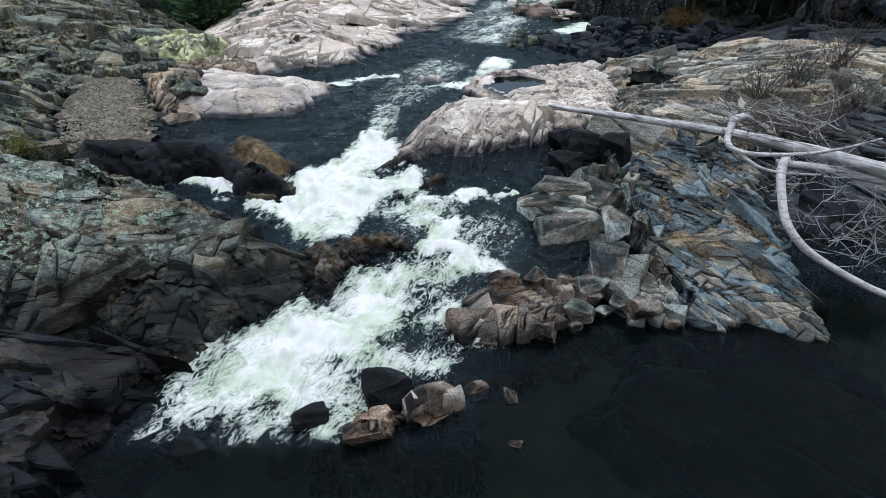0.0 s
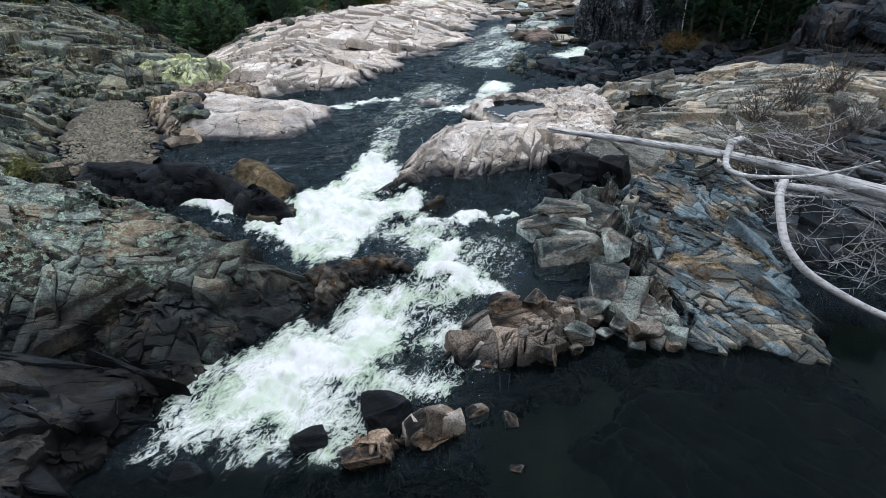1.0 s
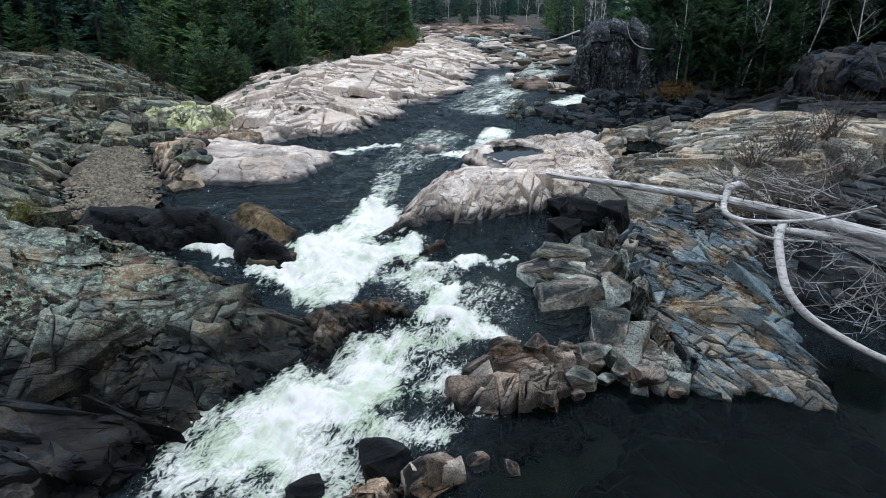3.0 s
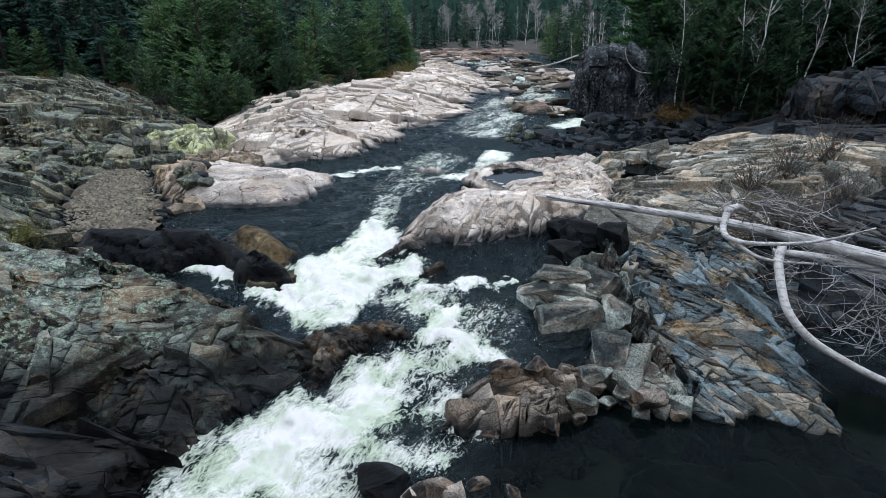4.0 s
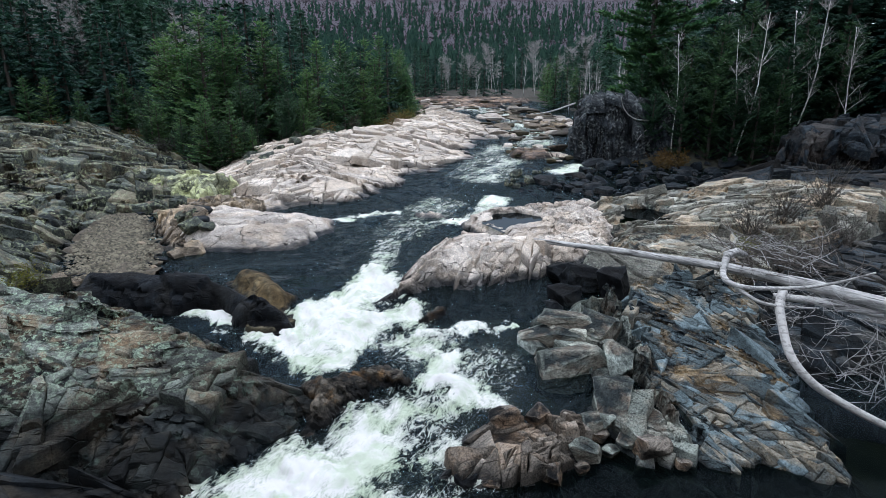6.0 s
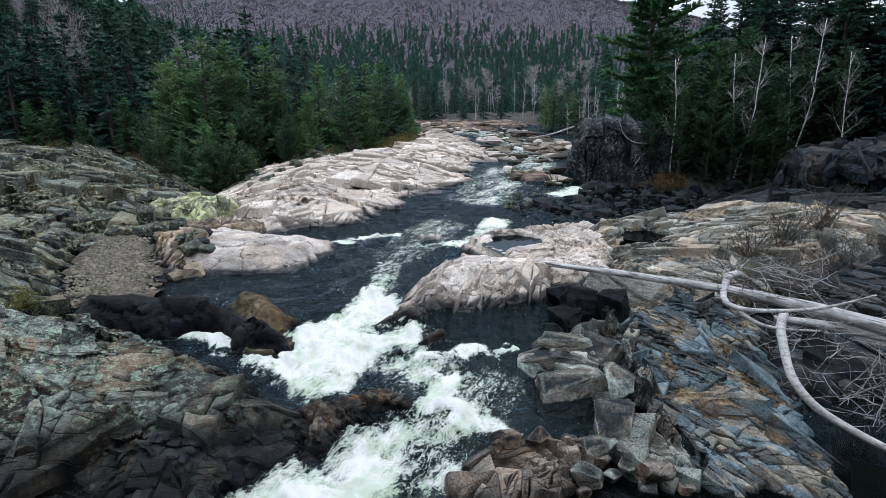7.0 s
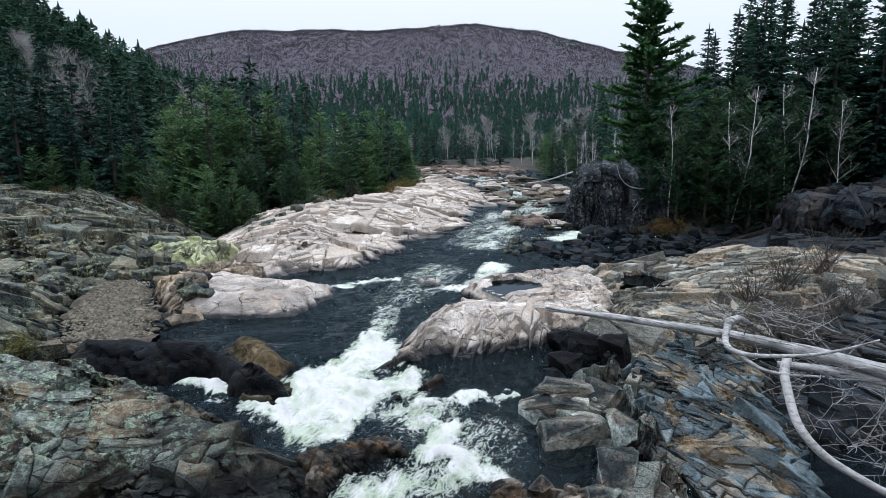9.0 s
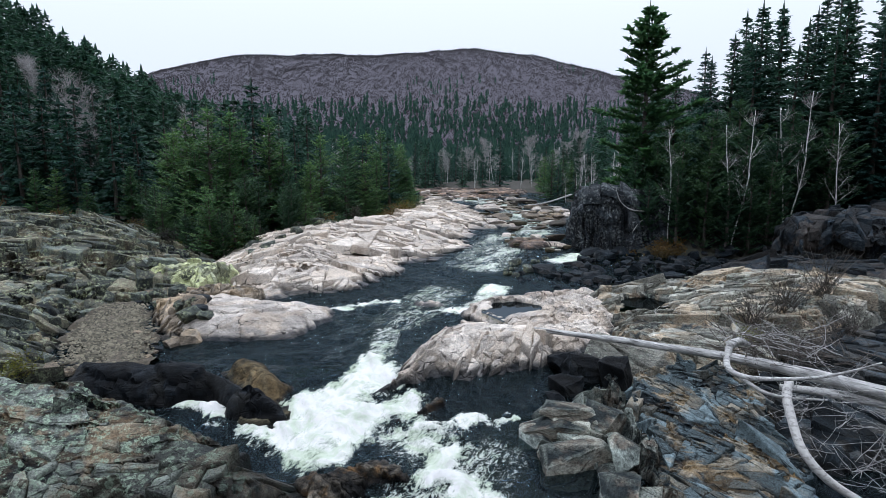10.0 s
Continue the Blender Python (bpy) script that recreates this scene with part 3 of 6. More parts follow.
def shatter(box, turn, small, step, tilt, aspect, seed, useful, stray=0.16):
    """Cuts a rectangle along two joint sets, again and again, into blocks: outline, height offset and tilt of each."""
    rng = random.Random(seed)
    x0, y0, x1, y1 = box
    todo, done = [([(x0, y0), (x1, y0), (x1, y1), (x0, y1)], 0.0, 0.0, 0.0)], []
    while todo:
        poly, off, sx, sy = todo.pop()
        area = area_of(poly)
        if len(poly) < 3 or area < 0.02:
            continue
        cx, cy = sum(p[0] for p in poly) / len(poly), sum(p[1] for p in poly) / len(poly)
        if not useful(cx, cy, math.sqrt(area)):
            continue
        if area < small or (area < 9 * small and rng.random() < 0.16):
            done.append((poly, off, sx, sy))
            continue
        t = radians(turn)
        along_strike = [(p[0] - cx) * math.cos(t) + (p[1] - cy) * math.sin(t) for p in poly]
        across = [-(p[0] - cx) * math.sin(t) + (p[1] - cy) * math.cos(t) for p in poly]
        lu, lv = max(along_strike) - min(along_strike), max(across) - min(across)
        cut_long = lu / aspect > lv * rng.uniform(0.6, 1.5)
        a = t + (radians(rng.gauss(75, 20)) if cut_long else radians(rng.gauss(0, 14))) + (radians(rng.choice((-38, 38))) if rng.random() < stray else 0)
        w = rng.uniform(-0.22, 0.22)
        px = cx + (math.cos(t) * lu if cut_long else -math.sin(t) * lv) * w
        py = cy + (math.sin(t) * lu if cut_long else math.cos(t) * lv) * w
        for piece in split(poly, px, py, -math.sin(a), math.cos(a)):
            if len(piece) >= 3:
                r = min(1.6, math.sqrt(area_of(piece)))
                todo.append((piece, max(-0.4, min(0.45, off + rng.gauss(0, step * r))), max(-2 * tilt, min(2 * tilt, sx + rng.gauss(0, tilt) * 0.5)), max(-2 * tilt, min(2 * tilt, sy + rng.gauss(0, tilt) * 0.5))))
    return done


def block_faces(poly, z, sx, sy, rng, wear):
    """One joint block: a tilted top with worn edges on steep sides."""
    cx, cy = sum(p[0] for p in poly) / len(poly), sum(p[1] for p in poly) / len(poly)
    rim = []
    for p, q in zip(poly, poly[1:] + poly[:1]):
        rim.append(p)
        span = math.hypot(q[0] - p[0], q[1] - p[1])
        for k in range(1, min(4, 1 + int(span / 0.35))):
            u = k / min(4, 1 + int(span / 0.35))
            j = rng.gauss(0, 0.045) * min(span, 0.8)
            rim.append((p[0] + (q[0] - p[0]) * u + (q[1] - p[1]) / span * j, p[1] + (q[1] - p[1]) * u - (q[0] - p[0]) / span * j))
    n = len(rim)
    verts, worn = [], wear * rng.uniform(0.4, 1.8)
    deep = rng.uniform(0.5, 0.9)
    for ring in range(3):
        for px, py in rim:
            r = math.hypot(px - cx, py - cy) + 1e-6
            back = (-0.05 * r, 0.010, 0.010 + min(worn, 0.3 * r))[ring]
            qx, qy = cx + (px - cx) * (1 - back / r), cy + (py - cy) * (1 - back / r)
            top = z + sx * (qx - cx) + sy * (qy - cy)
            verts.append((qx, qy, top - (deep, min(worn, 0.3 * r) * rng.uniform(0.5, 1.4), rng.uniform(-0.012, 0.012))[ring]))
    verts.append((cx, cy, z + 0.01))
    faces = []
    for k in range(n):
        m = (k + 1) % n
        faces += [(k, m, n + m, n + k), (n + k, n + m, 2 * n + m, 2 * n + k), (2 * n + k, 2 * n + m, 3 * n)]
    return verts, faces


def break_up(ob, material, box, turn, breaks, seed, base_at, wet_shade_at, pits, count=60):
    """Covers an outcrop with its joint blocks: the largest are parts of their own, the rest are joined."""
    small, step, tilt, aspect, sink, worn = breaks
    rng = random.Random(seed + 5)
    leaves = shatter(box, turn, small, step, tilt, aspect, seed, lambda x, y, r: base_at(x, y)[1] > -0.75 * r)
    singles = []
    for poly, off, sx, sy in leaves:
        cx, cy = sum(p[0] for p in poly) / len(poly), sum(p[1] for p in poly) / len(poly)
        zb, d = base_at(cx, cy)
        if d < (0.3 * math.sqrt(area_of(poly)) if area_of(poly) > 0.5 else 0.0) or rng.random() < 0.04 or any(inside(np.array([cx]), np.array([cy]), pit)[0] > -0.45 for pit, _ in pits):
            continue
        r = 0.5 * math.sqrt(area_of(poly))
        gx = (base_at(cx + r, cy)[0] - base_at(cx - r, cy)[0]) / (2 * r)
        gy = (base_at(cx, cy + r)[0] - base_at(cx, cy - r)[0]) / (2 * r)
        g = max(1.0, math.hypot(gx, gy) / 0.8)
        span = max(math.hypot(p[0] - cx, p[1] - cy) for p in poly)
        calm = min(1.0, 0.14 / (span * (abs(sx) + abs(sy)) + 1e-6))
        sx, sy = sx * calm, sy * calm
        v, f = block_faces(poly, zb + off, gx / g + sx, gy / g + sy, rng, worn)
        singles.append((area_of(poly), v, f, rng.random(), rng.random()))
    singles.sort(key=lambda b: -b[0])

    def made(name, group):
        verts, faces, tone, hue = [], [], [], []
        for _, v, f, a, b in group:
            k = len(verts)
            verts += v
            faces += [tuple(i + k for i in q) for q in f]
            tone += [a] * len(v)
            hue += [b] * len(v)
        V = np.array(verts)
        wet, high = wet_shade_at(V[:, 0], V[:, 1], V[:, 2])
        me = mesh_of(name, V, faces, material, False, {"wet": wet, "high": high, "tone": tone, "hue": hue})
        ROCKS.append((V[:, :2].min(0) - 0.2, V[:, :2].max(0) + 0.2, V))
        return part_mesh(name, me, ob)

    for b in singles[:count]:
        made("rock_block", [b])
    if singles[count:]:
        tagged(made("rock_blocks", singles[count:]), kind="stuff")


def outcrop(name, label, outline, material, base, top, slope=(0, 0), edge=0.8, res=0.07, turn=-30, size=1.0, amp=0.25, seed=1,
            long=2.2, crack=0.5, power=1.0, bumps=(), pits=(), ragged=0.35, drop=0.4, wet_shade=0.25, terrace=0.0, fine=0.32, dip=0.3, sharp=30, breaks=None, category="rock outcrop"):
    """One mass of bedrock over a plan outline: a dipping top, broken edges and jointed relief."""
    xs, ys = [p[0] for p in outline], [p[1] for p in outline]
    ax, ay = np.arange(min(xs) - 1, max(xs) + 1, res), np.arange(min(ys) - 1, max(ys) + 1, res)
    X, Y, quads = sheet(ax, ay)
    cx, cy = sum(xs) / len(xs), sum(ys) / len(ys)
    gap, first, other = cells(X / (size * 0.8), Y / (size * 0.8), seed + 300)
    share = 0.5 + 0.5 * np.clip(gap / 0.15, 0, 1)
    rnd = first[0] * share + other[0] * (1 - share)
    d = inside(X, Y, outline) + ragged * (0.6 * fbm(X / size, Y / size, seed + 200, 4) + 0.8 * (rnd - 0.5))
    rise = np.clip(d / edge, 0, 1) ** power
    rise = np.where(rise < 1, 0.5 * rise + 0.5 * smooth(rise), 1)
    Z = top + slope[0] * (X - cx) + slope[1] * (Y - cy)
    for bx, by, r, h in bumps:
        Z = Z + h * np.exp(-((X - bx) ** 2 + (Y - by) ** 2) / (r * r))
    rel, tone, hue = relief(X, Y, turn, size, amp, seed, long, crack, fine, dip, res)
    low = base - drop
    d = d + 0.3
    bare = low + (np.maximum(Z, base) - low) * rise - 1.6 * np.clip(-d, 0, 2)
    Z = bare + rel * (0.25 + 0.75 * smooth(d / 0.4)) * (0.5 if breaks else 1) - (breaks[4] if breaks else 0)
    if terrace:
        # ledges that follow the contour
        lv = Z / terrace + 1.3 * fbm(X / (1.8 * size), Y / (1.8 * size), seed + 500, 4)
        cut = lv - np.floor(lv)
        Z = Z + 0.75 * terrace * (np.clip(cut / 0.30, 0, 1) - cut) * smooth(d / 0.6)
    for poly, floor in pits:
        q = inside(X, Y, poly) + 0.15 * fbm(X, Y, 33, 3)
        Z = Z * (1 - smooth(q / 0.5 + 0.5)) + np.minimum(Z, floor) * smooth(q / 0.5 + 0.5)
        bare = bare * (1 - smooth(q / 0.5 + 0.5)) + np.minimum(bare, floor) * smooth(q / 0.5 + 0.5)

    # wet close to the water; higher up it darkens rock as painted shade
    def wet_shade_at(x, y, z):
        level = water_level(x, y)
        return (smooth((level + wet_shade - z) / max(0.55 * wet_shade, 0.05) + 0.25 * fbm(x * 1.3, y * 1.3, 9, 4)), smooth((z - level - 0.9) / 1.1))

    wet, high = wet_shade_at(X, Y, Z)
    bare, depth = bare.reshape(len(ay), len(ax)), d.reshape(len(ay), len(ax))
    verts, quads, fl = keep(np.stack([X, Y, Z], 1), quads, d > -0.8, {"wet": wet, "high": high, "tone": tone, "hue": hue})
    # push steep faces in and out, so that they break into ledges
    n = np.zeros_like(verts)
    fv = verts[quads]
    fn = np.cross(fv[:, 2] - fv[:, 0], fv[:, 3] - fv[:, 1])
    for k in range(4):
        np.add.at(n, quads[:, k], fn)
    n /= np.linalg.norm(n, axis=1, keepdims=True) + 1e-9
    steep = 1 - np.abs(n[:, 2])
    gap, rnd, du, dv = blocks((verts[:, 0] + verts[:, 1] * 0.6) / (size * 0.6), verts[:, 2] / (size * 0.30) + 0.4 * fbm(verts[:, 0] / size, verts[:, 1] / size, seed + 410, 3),
                              seed + 400, 1.3, 0.4)
    push = (rnd[0] - 0.5 + 0.5 * du * (rnd[1] - 0.5) + 0.4 * dv) * amp * 0.9 - amp * 0.25 * np.exp(-(gap / 0.07) ** 2)
    verts = verts + n * (push * smooth(steep / 0.5))[:, None] * np.array([1, 1, 0.4])
    me = mesh_of(name, verts, quads, material, True, fl)
    me.set_sharp_from_angle(angle=radians(sharp))
    ob = tagged(new(name, me), label, category)
    ROCKS.append((verts[:, :2].min(0) - 0.2, verts[:, :2].max(0) + 0.2, verts[::2]))

    def base_at(x, y):
        i, j = min(max(int((x - ax[0]) / res + 0.5), 0), len(ax) - 1), min(max(int((y - ay[0]) / res + 0.5), 0), len(ay) - 1)
        return float(bare[j, i]), float(depth[j, i]) - 0.3

    if breaks:
        break_up(ob, material, (ax[0], ay[0], ax[-1], ay[-1]), turn, breaks, seed, base_at, wet_shade_at, pits)
    return ob


def rock_top(x, y):
    """Height of the highest rock at a place, or of the water."""
    z = float(water_level(np.array([float(x)]), np.array([float(y)]))[0])
    for lo, hi, v in ROCKS:
        if not (lo[0] < x < hi[0] and lo[1] < y < hi[1]):
            continue
        near = (np.abs(v[:, 0] - x) < 0.16) & (np.abs(v[:, 1] - y) < 0.16)
        if near.any():
            z = max(z, float(v[near, 2].mean()))
    return z


POTHOLE = [(2.3, 29.7), (2.8, 31.4), (3.9, 31.7), (5.0, 30.8), (4.7, 29.0), (3.0, 28.3)]
POND = [(8.9, 29.0), (9.6, 31.3), (10.8, 31.6), (11.4, 30.2), (10.5, 28.6)]
GRAVEL = [(-15.0, 23.4), (-16.6, 27.0), (-17.5, 31.3), (-15.8, 31.3), (-13.6, 27.4), (-12.2, 23.8), (-13.2, 22.8)]

# the front face's shade is painted in, far above the damp line
outcrop("left_ledge", "grey-green lichened bedrock ledge beside the lower chute",
        [(-17.5, 18.4), (-12.8, 18.9), (-10.3, 18.8), (-8.2, 18.3), (-6.4, 18.2), (-5.3, 16.9), (-3.7, 16.2), (-3.0, 15.5), (-3.9, 14.5),
         (-5.2, 12.8), (-6.1, 11.4), (-8.8, 12.2), (-12.5, 11.7), (-17.5, 11)],
        ROCK_LEFT, 0.4, 2.2, (-0.16, 0.36), 1.7, 0.05, 14, 1.5, 0.40, 11, power=0.75, long=2.2, wet_shade=2.0, fine=0.5, crack=0.7, dip=-0.1, breaks=(0.20, 0.065, 0.09, 1.6, 0.10, 0.05))
outcrop("lower_ledge", "dark broken bedrock shelf at the foot of the ledge",
        [(-14, 12.6), (-9.0, 12.6), (-6.9, 12.4), (-6.1, 11.2), (-6.4, 10.6), (-6.5, 9.7), (-7.0, 8.7), (-6.8, 7.4), (-9.1, 5.5), (-14, 5)],
        ROCK_LOW, 0.0, 0.95, (-0.10, 0.03), 0.9, 0.05, -35, 1.8, 0.45, 23, power=0.8, wet_shade=1.1, fine=0.5, dip=-0.3, pits=(([(-6.9, 9.6), (-7.7, 10.0), (-8.0, 9.4), (-7.2, 9.0)], 0.2),), breaks=(0.35, 0.07, 0.10, 1.3, 0.08, 0.07))
outcrop("cove_rock", "black wet rock hump between cove and chute",
        [(-14.8, 22.6), (-12.8, 22.8), (-12.2, 23.0), (-9.9, 22.9), (-8.7, 22.5), (-6.4, 20.9), (-5.5, 19.6), (-6.6, 19.3), (-8.4, 20.6),
         (-9.7, 20.2), (-13.6, 20.9)],
        ROCK_BLACK, 1.5, 2.4, (-0.03, 0), 1.0, 0.07, 10, 1.6, 0.26, 31, power=0.6, fine=0.3, long=1.5)
outcrop("left_shelf", "smooth pale pink granite shelf sloping into the river",
        [(-14.2, 28.6), (-13.0, 27.0), (-11.3, 26.2), (-8.5, 26.0), (-6.6, 26.7), (-4.8, 29.5), (-5.2, 31.9), (-7.8, 32.1), (-10.0, 32.7), (-12.4, 34.0),
         (-13.8, 31.3)],
        ROCK_PINK, 1.75, 2.75, (-0.05, 0.03), 1.8, 0.07, 25, 1.6, 0.15, 41, power=0.7, crack=0.7, fine=0.4)
outcrop("pale_bank", "pale pinkish granite bank with dark cracks",
        [(-14.1, 32.5), (-10, 32.9), (-8.2, 34), (-3.7, 35.5), (-3, 39.3), (-0.9, 43.8), (2.9, 51.1), (4.7, 57.2), (6.3, 63.9), (8, 74.7),
         (6, 90), (0, 112), (-4, 112), (-8, 80), (-12, 66), (-16, 56), (-19, 48), (-17, 42)],
        ROCK_PINK, 1.9, 4.1, (-0.06, 0.0), 11, 0.10, 20, 2.2, 0.62, 47, fine=0.55, power=0.62, ragged=0.6, crack=1.3, long=2.2, dip=-0.3, breaks=(0.5, 0.075, 0.07, 1.5, 0.10, 0.07))
outcrop("stepped_bank", "dark grey stepped bedrock bank with lichen",
        [(-15.9, 18.6), (-14.6, 20.5), (-15.3, 23.5), (-17.8, 29.5), (-16.3, 32.6), (-13.1, 33), (-13.6, 40), (-16.0, 45), (-26, 58), (-50, 60),
         (-50, 14), (-22, 15)],
        ROCK_BANK, 1.9, 5.0, (-0.015, 0.02), 11, 0.11, 12, 1.6, 0.62, 53, power=0.62, ragged=0.6, terrace=0.45, long=1.8, fine=0.45, breaks=(0.32, 0.17, 0.15, 1.4, 0.28, 0.05))
outcrop("lichen_ledge", "blocky rock ledge covered in yellow-green lichen",
        [(-18.0, 35.4), (-15.2, 34.0), (-12.2, 34.6), (-11.6, 36.2), (-13.0, 38.2), (-16.5, 38.2), (-18.8, 37.2)],
        ROCK_YELLOW, 2.7, 3.55, (-0.03, 0.16), 1.2, 0.08, 65, 0.75, 0.30, 59, long=1.6, breaks=(0.13, 0.12, 0.12, 1.2, 0.18, 0.04))
outcrop("cove_ledge", "tan jointed rock between gravel bar and pale shelf",
        [(-15.6, 31.6), (-13.9, 28.4), (-12.6, 26.6), (-11.2, 26.8), (-11.8, 29.5), (-10.2, 32.2), (-9.0, 34.5), (-14, 34.6)],
        ROCK_TAN, 1.9, 2.45, (-0.02, 0.10), 1.0, 0.07, 70, 0.8, 0.24, 57, long=1.5, terrace=0.3, breaks=(0.16, 0.10, 0.10, 1.3, 0.12, 0.06))
outcrop("pale_dome", "rounded pale pink granite dome in midstream",
        [(-3.2, 20.7), (-1.8, 21.3), (-0.5, 22.1), (1.0, 22.3), (3.2, 22.6), (4.5, 23.3), (5.3, 25.0), (4.8, 26.4), (2.8, 27.6), (1.8, 29.8),
         (0.2, 28.5), (-1.1, 25.5), (-1.9, 23.7), (-2.0, 22.0)],
        ROCK_PINK, 1.2, 2.8, (0.02, -0.05), 1.5, 0.045, 62, 1.0, 0.17, 61, long=2.8, power=0.65, wet_shade=0.4, crack=0.7, fine=0.4,
        bumps=((2.8, 28.8, 1.8, -0.7),), breaks=(0.28, 0.026, 0.05, 2.6, -0.02, 0.08))
outcrop("pothole_ledge", "pale pink granite ledge holding a rain-filled pothole",
        [(0.6, 30.9), (2.6, 33.8), (4.9, 34.8), (8.6, 34.2), (9.6, 31.5), (8.6, 28.0), (7.2, 25.6), (5.0, 24.0), (4.1, 24.7), (2.4, 27.0)],
        ROCK_PINK, 1.8, 2.62, (0.03, -0.01), 1.1, 0.065, 40, 1.4, 0.25, 63, power=0.65, crack=1.2, fine=0.5,
        pits=((POTHOLE, 2.0), (POND, 2.1)))
outcrop("right_ledge", "tan and grey bedrock ledge with a pothole and a pond",
        [(7.0, 30.9), (7.4, 33.2), (8.2, 34.0), (12.8, 34.2), (15.6, 34.7), (19.4, 33.4), (25, 28.6), (19, 25.6),
         (13.5, 23.6), (10.6, 21.2), (9.4, 20.4), (7.3, 22.0), (6.2, 21.9), (5.4, 23.0), (6.4, 25.4), (7.6, 28.0)],
        ROCK_RIGHT, 1.6, 2.75, (0.05, 0.03), 1.3, 0.075, -35, 1.7, 0.30, 67, power=0.7, terrace=0.35, crack=0.8,
        bumps=((16, 31, 4.0, 0.6), (20, 28, 5, 0.6), (10.5, 29.5, 2.0, -0.3)),
        pits=((POND, 2.1),), fine=0.5, breaks=(0.35, 0.06, 0.07, 2.0, 0.06, 0.06))
outcrop("brush_ledge", "dark blue-grey rock apron under the dead brush",
        [(9.7, 20.4), (11.0, 22.0), (13.8, 24.2), (19, 26.2), (27, 28), (29, 21), (23, 17.8), (14.5, 16.4), (11.2, 16.2), (10.4, 17.6)],
        ROCK_APRON, 0.6, 2.2, (0.03, 0.16), 1.0, 0.075, -45, 1.6, 0.30, 69, long=2.8, drop=0.3, breaks=(0.4, 0.04, 0.05, 2.4, 0.05, 0.04))
outcrop("slab", "blue-grey slate slab dipping into the still pool",
        [(6.1, 20.8), (7.3, 22.0), (10.7, 21.6), (11.2, 19.5), (10.9, 16.8), (10.5, 14.2), (10.7, 12.1), (9.1, 12.8), (7.0, 13.1), (6.7, 13.4),
         (5.0, 13.4), (6.2, 13.9), (6.3, 15.0), (5.7, 15.7), (5.7, 17.7)],
        ROCK_SLAB, -0.3, 0.90, (0.03, 0.31), 0.7, 0.04, -48, 0.9, 0.22, 71, fine=0.6, crack=1.1, long=3.4, terrace=0.10, dip=-0.2, ragged=0.45, drop=0.3, wet_shade=0.06, breaks=(0.20, 0.022, 0.03, 2.2, 0.02, 0.03))
outcrop("fin_ridge", "jagged green-grey rock fin along the slab's edge",
        [(5.4, 20.3), (6.0, 20.6), (6.3, 18.2), (6.45, 16), (6.75, 14), (6.5, 13.5), (6.1, 14.2), (5.8, 16), (5.5, 18)],
        ROCK_BLOCK, 0.0, 1.55, (0.05, 0.34), 0.30, 0.035, 75, 0.7, 0.30, 75, long=2.0, ragged=0.25, fine=0.5, dip=-0.3, wet_shade=0.1)
outcrop("block_ledge", "fractured green-grey rock blocks between pool and slab",
        [(2.9, 20.0), (4.3, 20.8), (5.4, 21.0), (6.3, 21.3), (5.8, 18.0), (5.7, 15.9), (6.4, 15.0), (6.4, 13.6), (5.5, 13.7), (4.7, 14.4),
         (4.1, 14.4), (3.6, 15.3), (4.0, 17.0), (3.3, 17.6), (2.8, 18.6)],
        ROCK_BLOCK, 0.3, 1.15, (0.12, 0.18), 0.7, 0.045, -30, 1.5, 0.34, 73, long=2.2, dip=-0.2, breaks=(0.30, 0.10, 0.12, 1.6, 0.15, 0.05))
outcrop("rocky_spit", "low spit of broken brown rock between rapids and pool",
        [(-0.5, 13.0), (0.3, 14.1), (0.9, 15.0), (1.9, 15.3), (3.2, 15.2), (4.0, 15.0), (4.2, 14.4), (3.2, 13.1), (2.2, 12.6), (1.1, 12.2),
         (-0.2, 12.1)],
        ROCK_SPIT, 0.05, 0.55, (0.03, 0.20), 0.6, 0.04, 20, 0.9, 0.26, 79, long=1.6, wet_shade=0.35, dip=-0.3, breaks=(0.07, 0.11, 0.10, 1.6, 0.16, 0.05))
outcrop("lip_rock", "weathered grey rock at the lip of the basin",
        [(-2.3, 9.3), (-1.8, 10.1), (-1.2, 10.2), (-0.8, 11.0), (0.1, 11.0), (0.5, 10.5), (0.2, 9.5), (-0.8, 9.7), (-1.2, 9.2)],
        ROCK_SPIT, 0.0, 0.62, (0, 0.05), 0.5, 0.045, 40, 0.7, 0.28, 83, long=1.4, wet_shade=0.15, breaks=(0.08, 0.12, 0.25, 1.3, 0.12, 0.05))
outcrop("wet_ledge", "brown algae-stained ledge awash in the rapids",
        [(-4.4, 16.0), (-2.9, 17.7), (-0.8, 17.5), (0.0, 16.6), (-0.6, 15.8), (-2.4, 15.2), (-3.7, 14.6)],
        ROCK_BROWN, 0.5, 1.12, (-0.10, 0.20), 1.1, 0.05, -20, 0.9, 0.22, 89, ragged=0.5, fine=0.6, wet_shade=0.3)
outcrop("split_rock", "low olive-brown rock splitting the current",
        [(-2.6, 19.1), (-1.9, 19.8), (-0.5, 21.2), (0.9, 21.6), (0.5, 20.2), (-1.6, 18.8)],
        ROCK_BROWN, 1.0, 1.6, (-0.02, 0.08), 0.8, 0.05, 35, 0.9, 0.14, 97, wet_shade=0.3)
outcrop("river_bar", "thin pale ledge crossing the upper river",
        [(-2.6, 33.3), (-1.4, 34.0), (0.2, 33.1), (1.0, 31.7), (-0.1, 32.0), (-1.9, 32.3)],
        ROCK_PINK, 1.8, 2.1, (0, 0), 0.7, 0.08, -10, 0.8, 0.12, 101)
